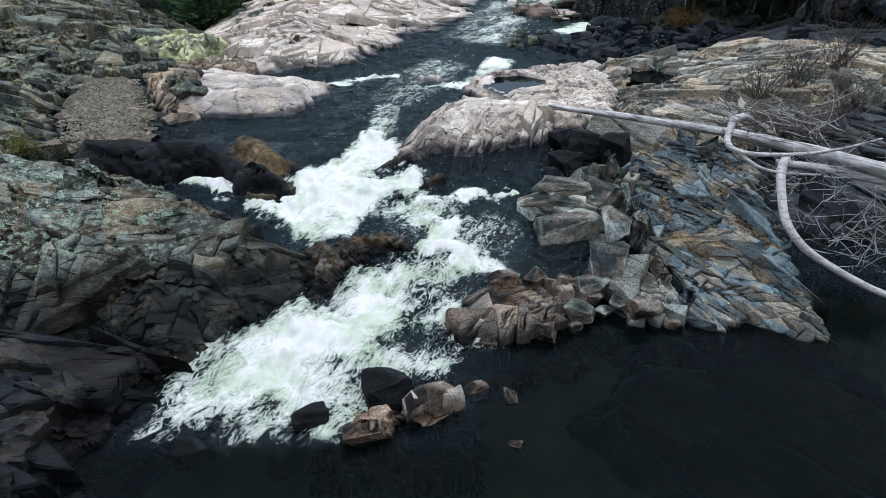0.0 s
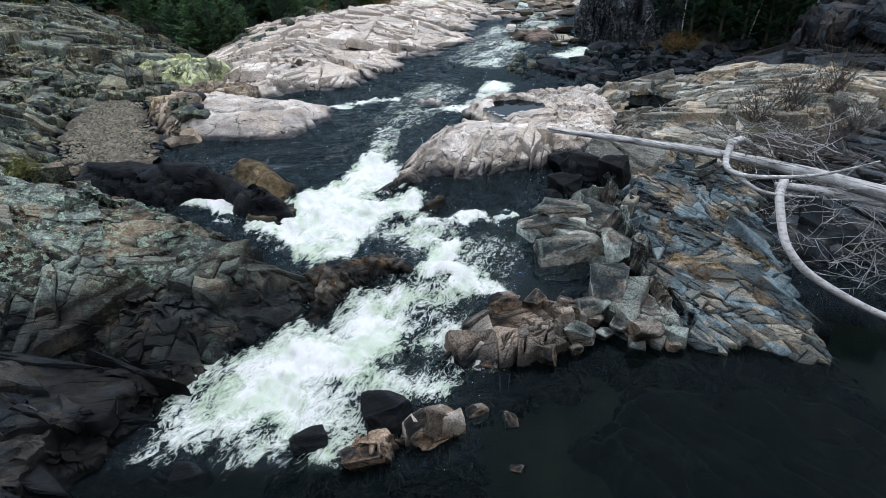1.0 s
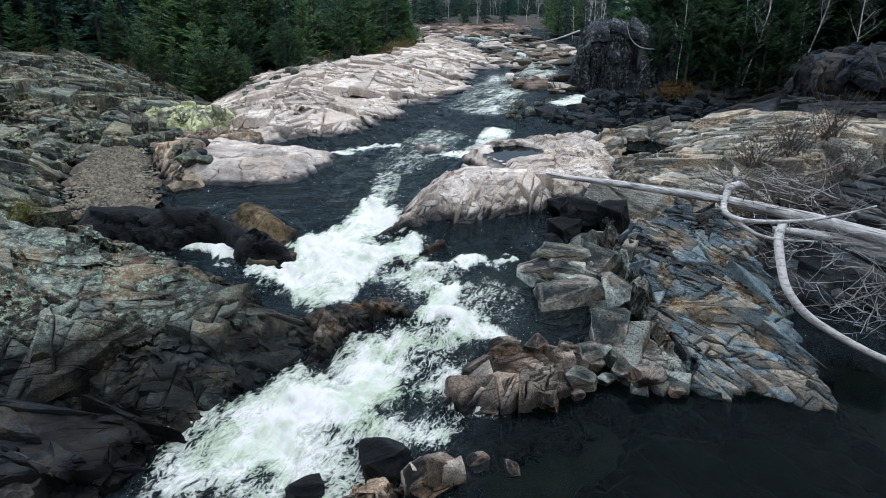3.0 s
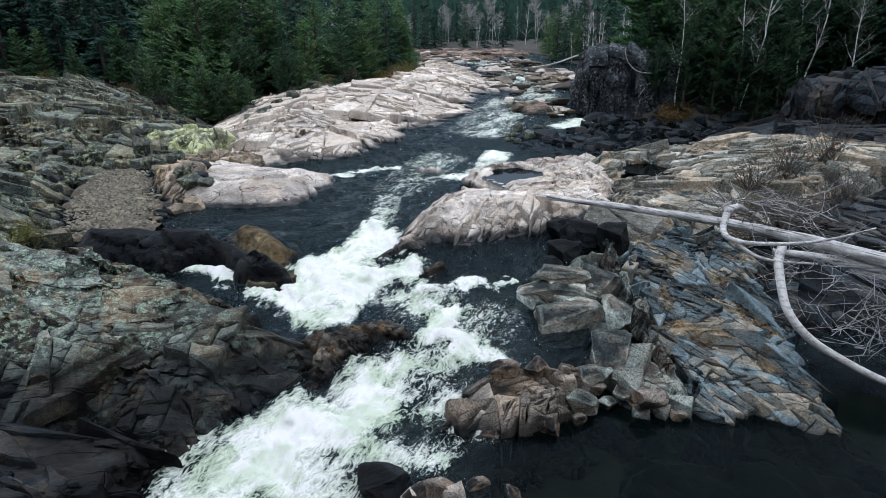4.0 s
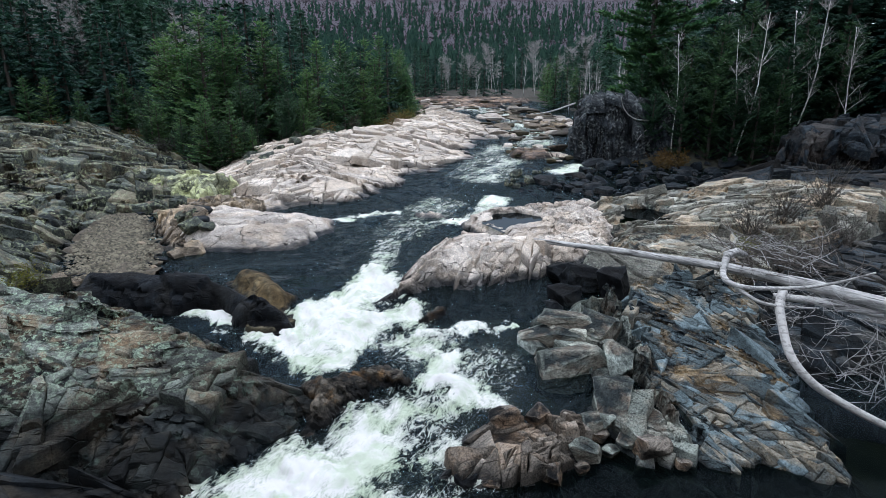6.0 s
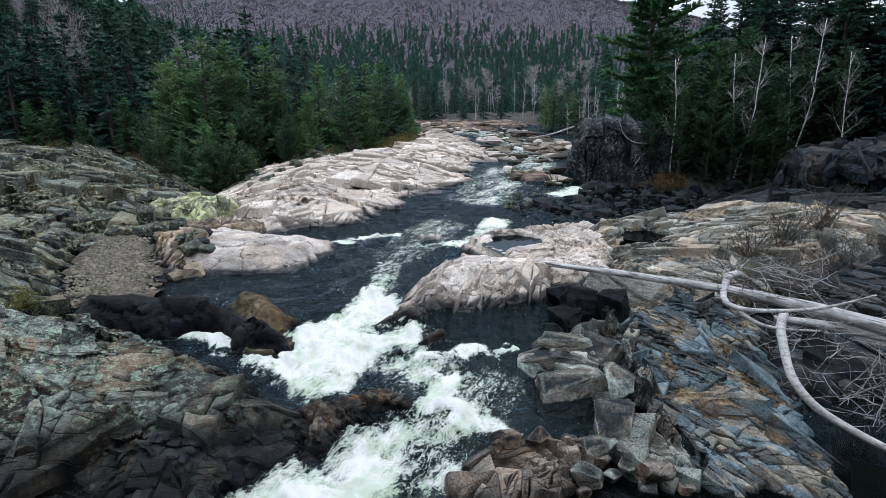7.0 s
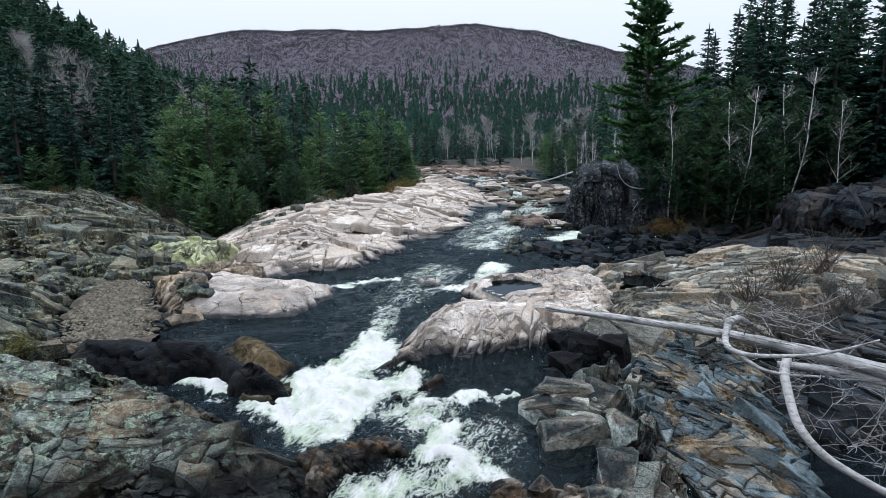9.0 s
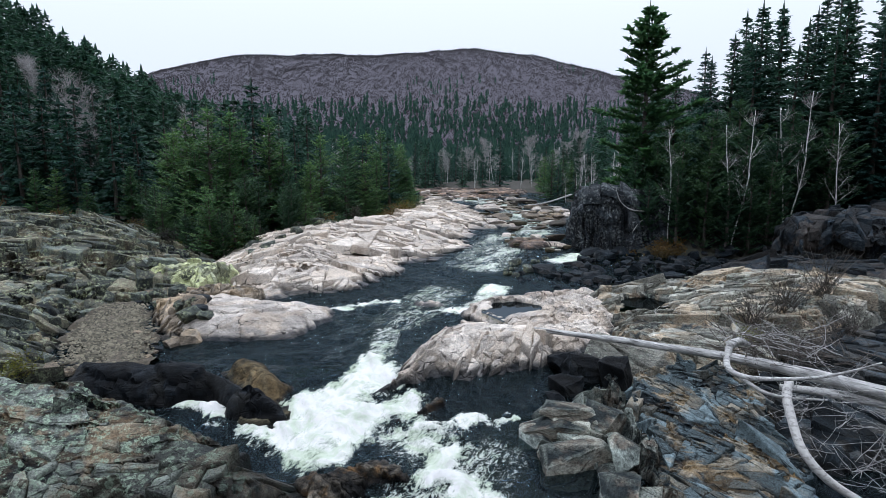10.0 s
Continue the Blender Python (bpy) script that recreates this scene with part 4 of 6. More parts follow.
outcrop("far_bar", "pale rock bar in the far river",
        [(5.2, 52), (7.0, 50.5), (9.6, 51.5), (10.0, 54.5), (7.5, 56), (5.5, 55)],
        ROCK_RUSSET, 2.2, 2.7, (0, 0), 1.2, 0.15, 10, 1.2, 0.2, 103)

outcrop("olive_hump", "olive-brown water-worn rock hump at the head of the chute",
        [(-9.2, 22.9), (-7.9, 23.9), (-6.3, 23.4), (-5.6, 21.6), (-5.5, 20.2), (-6.4, 19.8), (-7.2, 20.8)],
        ROCK_OLIVE, 1.7, 2.2, (-0.05, 0.0), 1.0, 0.07, 20, 1.2, 0.12, 107, wet_shade=0.1)
outcrop("sunken_shelf", "olive-brown rock shelf just awash below the pale shelf",
        [(-12.2, 26.6), (-11.6, 24.0), (-9.4, 23.2), (-6.4, 23.6), (-4.4, 25.2), (-4.6, 28.0), (-6.4, 27.6), (-8.5, 26.8)],
        ROCK_OLIVE, 1.3, 1.66, (-0.02, 0.02), 1.0, 0.08, 15, 1.2, 0.14, 108, wet_shade=0.05)
outcrop("sunken_slab", "slate slab continuing under the dark pool",
        [(4.6, 13.4), (10.2, 12.6), (11.5, 9.5), (9.5, 6.5), (4.5, 7.5), (2.8, 10.5)],
        ROCK_SLAB, -1.2, -0.45, (0.0, 0.10), 0.8, 0.09, -52, 1.6, 0.30, 110, long=3.0, wet_shade=0.0)
outcrop("cliff", "grey lichened cliff above the far bend",
        [(11.4, 51.0), (13.0, 50.0), (16.5, 50.4), (20, 50.6), (27, 52), (30, 60), (17, 66), (12.8, 60)],
        ROCK_CLIFF, 2.6, 6.6, (-0.10, 0.02), 0.9, 0.11, 70, 2.4, 0.7, 109, power=0.5, ragged=0.8, long=1.4, breaks=(1.2, 0.12, 0.15, 1.3, 0.1, 0.1))
outcrop("right_cliff", "huge dark lichened rock blocks below the trees",
        [(23.5, 41.0), (27, 39.5), (31, 37.8), (38, 34), (44, 34), (44, 42), (34, 48), (26, 47), (23.8, 44)],
        ROCK_DARKBANK, 3.4, 5.9, (0.05, 0.06), 0.9, 0.12, 40, 2.4, 0.8, 113, power=0.5, ragged=0.9, long=1.3, crack=0.8, fine=0.4, breaks=(0.8, 0.16, 0.15, 1.3, 0.1, 0.12))
outcrop("dark_shelf", "dark bedrock shelf under the boulder wall",
        [(15.8, 36.6), (19, 34.6), (24.5, 29.4), (30, 24), (40, 24), (40, 34), (31, 38.5), (24, 41.5), (18, 41)],
        ROCK_DARKBANK, 2.4, 3.5, (0.02, 0.0), 1.6, 0.13, -30, 2.0, 0.35, 127, power=0.7, ragged=0.6, breaks=(0.8, 0.08, 0.1, 1.5, 0.1, 0.08))

for k, (label, mat, poly) in enumerate((
        ("pale rock shelf in the far river", ROCK_PINK, [(1.5, 66), (7.5, 64), (9.8, 67), (6.5, 70.5), (2, 71)]),
        ("tan rock bar beside the far river", ROCK_TAN, [(10.0, 74), (15.8, 71), (16.5, 80), (12, 82)]),
        ("pale rock shelf in the far shallows", ROCK_PINK, [(3, 84), (8.5, 82), (10.5, 88), (5, 91)]),
        ("tan cobble bar at the far bend", ROCK_RUSSET, [(-4, 104), (9, 102), (12, 110), (2, 114), (-6, 113)]),
        ("tan rock shore below the far forest", ROCK_RUSSET, [(13.5, 58), (17, 60), (18, 72), (15, 70)]),
        ("tan cobble shore beyond the far bend", ROCK_RUSSET, [(-8, 118), (16, 112), (18, 124), (2, 131), (-10, 128)]))):
    cy = sum(p[1] for p in poly) / len(poly)
    w = float(water_level(np.array([-5.0]), np.array([cy]))[0])
    outcrop("far_shelf", label, poly, mat, w - 0.1, w + 0.4, (0, 0), 1.6, 0.2, 10, 1.6, 0.35, 140 + k, ragged=0.9)

# still water in the rock basins
for name, poly, level, words in (("pothole_pool", POTHOLE, 2.33, "grey rain-filled pothole in the ledge"), ("rock_pond", POND, 2.6, "dark still pond in the rock")):
    cx, cy = sum(p[0] for p in poly) / len(poly), sum(p[1] for p in poly) / len(poly)
    v = [(cx + (px - cx) * 1.3, cy + (py - cy) * 1.3, level) for px, py in poly]
    me = mesh_of(name, v, [tuple(range(len(v)))], WATER, False, {"foam": np.zeros(len(v)), "still": np.ones(len(v))})
    tagged(new(name, me), words, "pool")


# ------------------------------------------------------------------ boulders
def boulder_mesh(name, material, seed, flat=0.7, cuts=9, level=3, rough=0.035):
    """An angular boulder of about one metre: a ball cut by random planes, then worn."""
    rng = random.Random(seed)
    bm = bmesh.new()
    bmesh.ops.create_icosphere(bm, subdivisions=level, radius=0.62)
    planes = []
    for axis in ((1, 0, 0), (-1, 0, 0), (0, 1, 0), (0, -1, 0), (0, 0, 1)):
        d = (Vector(axis) + Vector((rng.gauss(0, 0.28), rng.gauss(0, 0.28), rng.gauss(0, 0.22)))).normalized()
        planes.append((d, rng.uniform(0.27, 0.42)))
    for _ in range(cuts - 4):
        d = Vector((rng.gauss(0, 1), rng.gauss(0, 1), rng.gauss(0.3, 0.8))).normalized()
        planes.append((d, rng.uniform(0.32, 0.46)))
    shift = Vector((seed * 3.7, seed * 1.3, 0))
    tones = []
    for v in bm.verts:
        face = 0
        for k, (d, h) in enumerate(planes):
            over = v.co.dot(d) - h
            if over > 0:
                v.co -= d * over * 0.98
                face = k + 1
        tones.append((seed * 0.37 + face * 0.618) % 1.0)
        v.co += v.co.normalized() * rough * noise.fractal(v.co * 3.2 + shift, 1.0, 2.1, 4)
        v.co.z *= flat
    me = bpy.data.meshes.new(name)
    bm.to_mesh(me)
    bm.free()
    me.materials.append(material)
    me.polygons.foreach_set("use_smooth", np.ones(len(me.polygons), bool))
    me.set_sharp_from_angle(angle=radians(22))
    for key, turn in (("tone", 0.0), ("hue", 0.4)):
        at = me.attributes.new(key, "FLOAT", "POINT")
        at.data.foreach_set("value", np.array([0.2 + 0.6 * ((c + turn) % 1.0) for c in tones], np.float32))
    return me


def set_boulder(name, me, label, x, y, z, sx, sy, sz, turn=0.0, lean=0.0, group="", category="boulder"):
    ob = tagged(new(name, me), label, category, group)
    ob.matrix_basis = pose(x, y, z, lean, lean * 0.6, turn) @ Matrix.Diagonal((sx, sy, sz, 1))
    return ob


# single boulders round the rapids
BLOCK_A = boulder_mesh("boulder", ROCK_BLOCK, 3, 0.75, 7, 4)
BLOCK_B = boulder_mesh("boulder", ROCK_BLOCK, 8, 0.8, 8, 4)
BLACK_A = boulder_mesh("boulder", ROCK_BLACK, 5, 0.8, 13, 4, 0.06)
BLACK_B = boulder_mesh("boulder", ROCK_BLACK, 12, 0.75, 14, 4, 0.07)
RUST_A = boulder_mesh("boulder", ROCK_SPIT, 21, 0.7, 12, 4, 0.05)
RUST_B = boulder_mesh("boulder", ROCK_SPIT, 27, 0.6, 12, 4, 0.05)
for me, label, x, y, z, sx, sy, sz, turn in (
        (BLOCK_A, "large tan and grey boulder leaning on the block ledge", 3.85, 17.2, 0.95, 2.3, 1.6, 1.7, 12),
        (BLOCK_B, "orange-stained grey boulder above the dark pool", 4.95, 15.8, 0.8, 2.0, 1.5, 1.6, 65),
        (BLOCK_B, "angular slab-like block with a pale top", 3.9, 18.7, 1.3, 2.4, 1.5, 0.9, -12),
        (BLOCK_A, "thin pale plate stacked on the slab-like block", 4.1, 19.1, 1.75, 2.0, 1.1, 0.6, -22),
        (BLOCK_A, "dark split block beside the midstream pool", 3.0, 18.5, 0.95, 1.3, 1.1, 1.1, 120),
        (BLOCK_B, "green-grey block on the ridge beside the slab", 5.2, 18.6, 1.7, 1.2, 1.9, 1.4, 30),
        (BLOCK_A, "broken block below the ridge", 5.4, 17.0, 1.3, 1.1, 1.7, 1.2, 160),
        (BLOCK_B, "tan block wedged beside the slab", 5.4, 14.6, 0.4, 1.5, 0.9, 0.8, 35),
        (BLOCK_A, "pale-topped block at the pool edge", 4.3, 14.9, 0.45, 1.2, 0.9, 0.8, 10),
        (RUST_A, "tan angular block on the spit", 1.6, 14.6, 0.85, 1.0, 0.7, 0.7, 20),
        (RUST_B, "flat tan plate on the spit", 2.6, 14.7, 0.85, 1.1, 0.8, 0.7, 60),
        (RUST_A, "dark-sided stone at the spit's rapids edge", 0.3, 13.4, 0.3, 0.8, 0.6, 0.6, 130),
        (RUST_B, "stone at the pool side of the spit", 1.2, 12.6, 0.2, 0.7, 0.5, 0.5, 10),
        (BLACK_A, "dark stone beside the spit", 0.6, 12.7, 0.2, 0.8, 0.6, 0.6, 40),
        (RUST_A, "weathered grey-tan stone at the lip", -0.35, 10.3, 0.35, 1.4, 1.0, 0.9, 35),
        (RUST_B, "pale wedge of rock at the lip", -1.6, 9.6, 0.2, 1.6, 0.9, 0.9, 25),
        (BLACK_A, "dark red-black block below the dome", 4.7, 21.8, 1.5, 1.8, 1.4, 1.3, 35),
        (BLACK_B, "black wall block under the log", 5.4, 22.7, 1.95, 2.0, 1.5, 1.9, 10),
        (BLACK_A, "shaded black block under the log", 6.5, 22.0, 2.0, 1.8, 1.4, 1.8, 60),
        (BLACK_B, "black block between dome and log", 4.7, 23.3, 1.9, 1.5, 1.2, 1.6, 120),
        (BLACK_B, "black angular block in the notch by the dome", 4.0, 21.4, 1.2, 1.5, 1.2, 1.1, 80),
        (BLACK_A, "wet black boulder at the lip of the basin", -1.3, 10.75, 0.35, 1.5, 1.1, 1.1, 20),
        (BLACK_B, "wet black boulder in the foam", -2.9, 10.05, 0.15, 1.1, 0.75, 0.75, 15),
        (BLACK_B, "dark boulder just awash below the lip", -3.3, 9.2, -0.18, 1.3, 0.8, 0.6, 60),
        (BLACK_A, "dark boulder under the fall's green lip", -5.3, 9.25, -0.12, 1.0, 0.7, 0.7, 10),
        (RUST_A, "reddish stone standing in the still pool", 0.75, 11.0, 0.05, 0.62, 0.5, 0.5, 30),
        (RUST_B, "half-sunken rust-stained stone in the pool", 1.55, 10.85, -0.05, 0.8, 0.5, 0.4, 100),
        (RUST_B, "small pale stone breaking the pool surface", 1.55, 9.35, -0.02, 0.42, 0.32, 0.32, 0),
        (RUST_A, "pale angular stone at the tip of the spit", 2.75, 13.05, 0.15, 0.75, 0.55, 0.75, 75)):
    set_boulder("boulder", me, label, x, y, z, sx, sy, sz, turn)

# rubble on the right bank and along the far river
RUBBLE = [boulder_mesh("boulder", ROCK_DARKBANK, 40 + k, 0.7, 9, 2, 0.04) for k in range(7)]


def scatter(rng, outline, count, sizes, meshes, name, label, group, gap=0.55, lift=0.15):
    xs, ys = [p[0] for p in outline], [p[1] for p in outline]
    placed, tries = [], 0
    while len(placed) < count and tries < count * 30:
        tries += 1
        x, y = rng.uniform(min(xs), max(xs)), rng.uniform(min(ys), max(ys))
        if inside(np.array([x]), np.array([y]), outline)[0] < 0:
            continue
        r = sizes[0] + (sizes[1] - sizes[0]) * rng.random() ** 2.2
        if any((x - px) ** 2 + (y - py) ** 2 < (gap * (r + pr)) ** 2 for px, py, pr in placed):
            continue
        placed.append((x, y, r))
        ax, ay = np.array([x]), np.array([y])
        z = max(float(ground_height(ax, ay)[0][0]), float(water_level(ax, ay)[0]) - 0.25 * r)
        set_boulder(name, rng.choice(meshes), label, x, y, z + lift * r, r * rng.uniform(0.8, 1.5), r * rng.uniform(0.8, 1.2),
                    r * rng.uniform(0.7, 1.1), rng.uniform(0, 360), rng.uniform(-18, 18), group)
    return placed


rng = random.Random(4)
scatter(rng, [(5.0, 41.5), (9.5, 37.0), (13, 36.0), (16.0, 37.5), (20, 41.5), (25, 42.5), (26, 47.5), (17.5, 50), (11.5, 49), (9.0, 44)], 140, (0.45, 2.2),
        RUBBLE, "boulder", "dark angular boulder below the forest", "bank rubble", 0.42, 0.3)
scatter(rng, [(3.5, 39), (7, 36.5), (10, 37), (10, 46), (7, 45)], 30, (0.25, 0.9), RUBBLE, "boulder", "small dark stone in the shallows",
        "shallows stones", 0.5)


def stones_on_rock(outline, count, sizes, meshes, label, group):
    xs, ys = [p[0] for p in outline], [p[1] for p in outline]
    done = 0
    while done < count:
        x, y = rng.uniform(min(xs), max(xs)), rng.uniform(min(ys), max(ys))
        if inside(np.array([x]), np.array([y]), outline)[0] < 0:
            continue
        done += 1
        r = sizes[0] + (sizes[1] - sizes[0]) * rng.random() ** 1.8
        set_boulder("boulder", rng.choice(meshes), label, x, y, rock_top(x, y) + 0.12 * r, r * rng.uniform(0.9, 1.4), r * rng.uniform(0.8, 1.1),
                    r * rng.uniform(0.7, 1.0), rng.uniform(0, 360), rng.uniform(-12, 12), group)


TAN_STONES = [boulder_mesh("boulder", (ROCK_TAN, ROCK_LOW, ROCK_BANK)[k % 3], 90 + k, 0.7, 7, 2, 0.02) for k in range(6)]
stones_on_rock([(-13.6, 26.6), (-11.4, 25.8), (-10.6, 27.2), (-11.6, 29.5), (-13.2, 29.8)], 16, (0.4, 1.2), TAN_STONES, "tan or dark stone beside the gravel bar", "cove stones")
stones_on_rock([(-17.5, 31), (-15.5, 30.5), (-14, 33), (-17, 34.5)], 8, (0.4, 1.0), TAN_STONES, "tan jointed stone at the head of the gravel bar", "cove head stones")
stones_on_rock([(-12.3, 22.6), (-11.6, 24.2), (-13.0, 27.2), (-13.9, 27.0), (-12.8, 24.2), (-13.4, 23.2)], 14, (0.3, 0.9), TAN_STONES, "tan or dark stone at the edge of the gravel bar", "gravel edge stones")
stones_on_rock([(-15.4, 22.9), (-12.6, 22.3), (-12.6, 23.2), (-15.2, 23.9)], 12, (0.35, 0.9), TAN_STONES, "tan or dark stone at the edge of the gravel bar", "gravel edge stones")
EDGE_STONES = [boulder_mesh("boulder", ROCK_BANK, 100 + k, 0.85, 7, 2, 0.02) for k in range(3)]
stones_on_rock([(-16, 41), (-12.5, 41), (-10.5, 45.5), (-8, 53), (-9.5, 54), (-14, 46)], 22, (0.6, 1.5), EDGE_STONES, "grey block at the forest edge", "edge blocks")
stones_on_rock([(-34, 40), (-20, 34), (-18, 42), (-26, 52), (-36, 52)], 26, (0.5, 1.6), EDGE_STONES, "grey lichened block on the stepped bank", "bank blocks")

FLAT_STONES = [boulder_mesh("boulder", (ROCK_PINK, ROCK_TAN, ROCK_BROWN, ROCK_OLIVE)[k % 4], 120 + k, 0.40, 7, 2, 0.02) for k in range(8)]


def far_stones(name, label, areas, sizes, meshes):
    """Rocks too far off to pick apart, joined into one mesh."""
    used = []
    for me in meshes:
        if me.materials[0] not in used:
            used.append(me.materials[0])
    verts, faces, slots = [], [], []
    for outline, count in areas:
        xs, ys = [p[0] for p in outline], [p[1] for p in outline]
        done = 0
        while done < count:
            x, y = rng.uniform(min(xs), max(xs)), rng.uniform(min(ys), max(ys))
            if inside(np.array([x]), np.array([y]), outline)[0] < 0:
                continue
            done += 1
            r = sizes[0] + (sizes[1] - sizes[0]) * rng.random() ** 2
            me = rng.choice(meshes)
            at = pose(x, y, rock_top(x, y) + 0.05 * r, rng.uniform(-8, 8), 0, rng.uniform(0, 360)) @ Matrix.Diagonal(
                (r * rng.uniform(1.0, 1.7), r * rng.uniform(0.8, 1.1), r * rng.uniform(0.6, 1.0), 1))
            n = len(verts)
            verts += [tuple(at @ v.co) for v in me.vertices]
            faces += [tuple(n + i for i in p.vertices) for p in me.polygons]
            slots += [used.index(me.materials[0])] * len(me.polygons)
    joined = mesh_of(name, verts, faces, used[0], False)
    for other in used[1:]:
        joined.materials.append(other)
    joined.polygons.foreach_set("material_index", np.array(slots, np.int32))
    tagged(new(name, joined), label, "rocks", kind="stuff")


far_stones("far_rocks", "tan, pale and brown rocks strewn along the far river",
           [([(9.8, 60), (10.8, 66.5), (17, 69), (19, 80), (14, 90), (10.5, 80)], 120), ([(-4, 99), (14, 96), (14, 112), (-4, 114)], 110),
            ([(3, 64), (9.5, 62), (12, 84), (6, 94)], 55), ([(9, 84), (16, 86), (14, 100), (6, 98)], 50)], (0.4, 2.3), FLAT_STONES)
stones_on_rock([(5, 50), (10.5, 49.5), (11, 57), (6, 60)], 16, (0.5, 1.8), FLAT_STONES, "low flat rock beside the river bar", "bar rocks")
SPIT_STONES = [boulder_mesh("boulder", (ROCK_SPIT, ROCK_BLOCK)[k % 2], 140 + k, 0.7, 7, 3, 0.03) for k in range(4)]
stones_on_rock([(3.2, 13.5), (4.2, 13.2), (6.4, 13.5), (6.0, 14.2), (4.4, 14.9), (3.7, 15.2)], 8, (0.4, 1.1), SPIT_STONES, "broken tan and grey stone at the pool edge", "pool edge stones")
stones_on_rock([(2.0, 38), (5.5, 40), (8.5, 47), (5, 45)], 12, (0.4, 1.1), EDGE_STONES, "dark rock standing in the current", "current rocks")


# gravel in the cove
gx, gy, quads = sheet(np.arange(-18.5, -11.5, 0.15), np.arange(21.8, 32.4, 0.15))
d = inside(gx, gy, GRAVEL) + 0.8 * fbm(gx * 0.6, gy * 0.6, 16, 4)
gz = 1.45 + 0.43 * smooth((d + 0.6) / 1.0) + 0.045 * (gy - 23) + 0.04 * fbm(gx, gy, 15, 3)
verts, quads, _ = keep(np.stack([gx, gy, gz], 1), quads, d > -0.6, {})
GRAVEL_BASE = plain_material("fine_gravel", (0.03, 0.025, 0.018), (0.11, 0.088, 0.06), 9, 0.9, 0.8, 0.03)
tagged(new("gravel_bar", mesh_of("gravel_bar", verts, quads, GRAVEL_BASE)), "tan gravel bar in the cove", "gravel", kind="stuff")
pile = Pile()
for _ in range(9000):
    x, y = rng.uniform(-18, -12), rng.uniform(22.4, 32)
    if inside(np.array([x]), np.array([y]), GRAVEL)[0] < -0.5 + 0.9 * rng.random():
        continue
    r = rng.uniform(0.035, 0.085) * (1.6 if rng.random() < 0.06 else 1)
    z = 1.87 + 0.045 * (y - 23) + r * 0.2
    a = rng.random() * 6.28
    ring = [(x + r * rng.uniform(0.8, 1.3) * math.cos(a + k * 1.257), y + r * rng.uniform(0.8, 1.2) * math.sin(a + k * 1.257), z) for k in range(5)]
    pile.add(ring + [(x, y, z + r * 0.75), (x, y, z - r * 0.5)], [(k, (k + 1) % 5, 5) for k in range(5)])
tagged(new("pebbles", pile.mesh("pebbles", PEBBLE)), "loose mixed pebbles on the gravel bar", "pebbles", kind="stuff")


# ------------------------------------------------------------------ trees
def spray(pile, p, d, length, width, roll):
    """One flat clump of needles: a thin diamond from p along d."""
    side = d.cross(Vector((0, 0, 1)))
    if side.length < 1e-3:
        side = Vector((1, 0, 0))
    side.normalize()
    up = side.cross(d)
    side = side * math.cos(roll) + up * math.sin(roll)
    m = p + d * length * 0.45
    n = len(pile.v)
    pile.v.extend((tuple(p), tuple(m + side * width), tuple(p + d * length), tuple(m - side * width)))
    pile.f.append((n, n + 1, n + 2, n + 3))


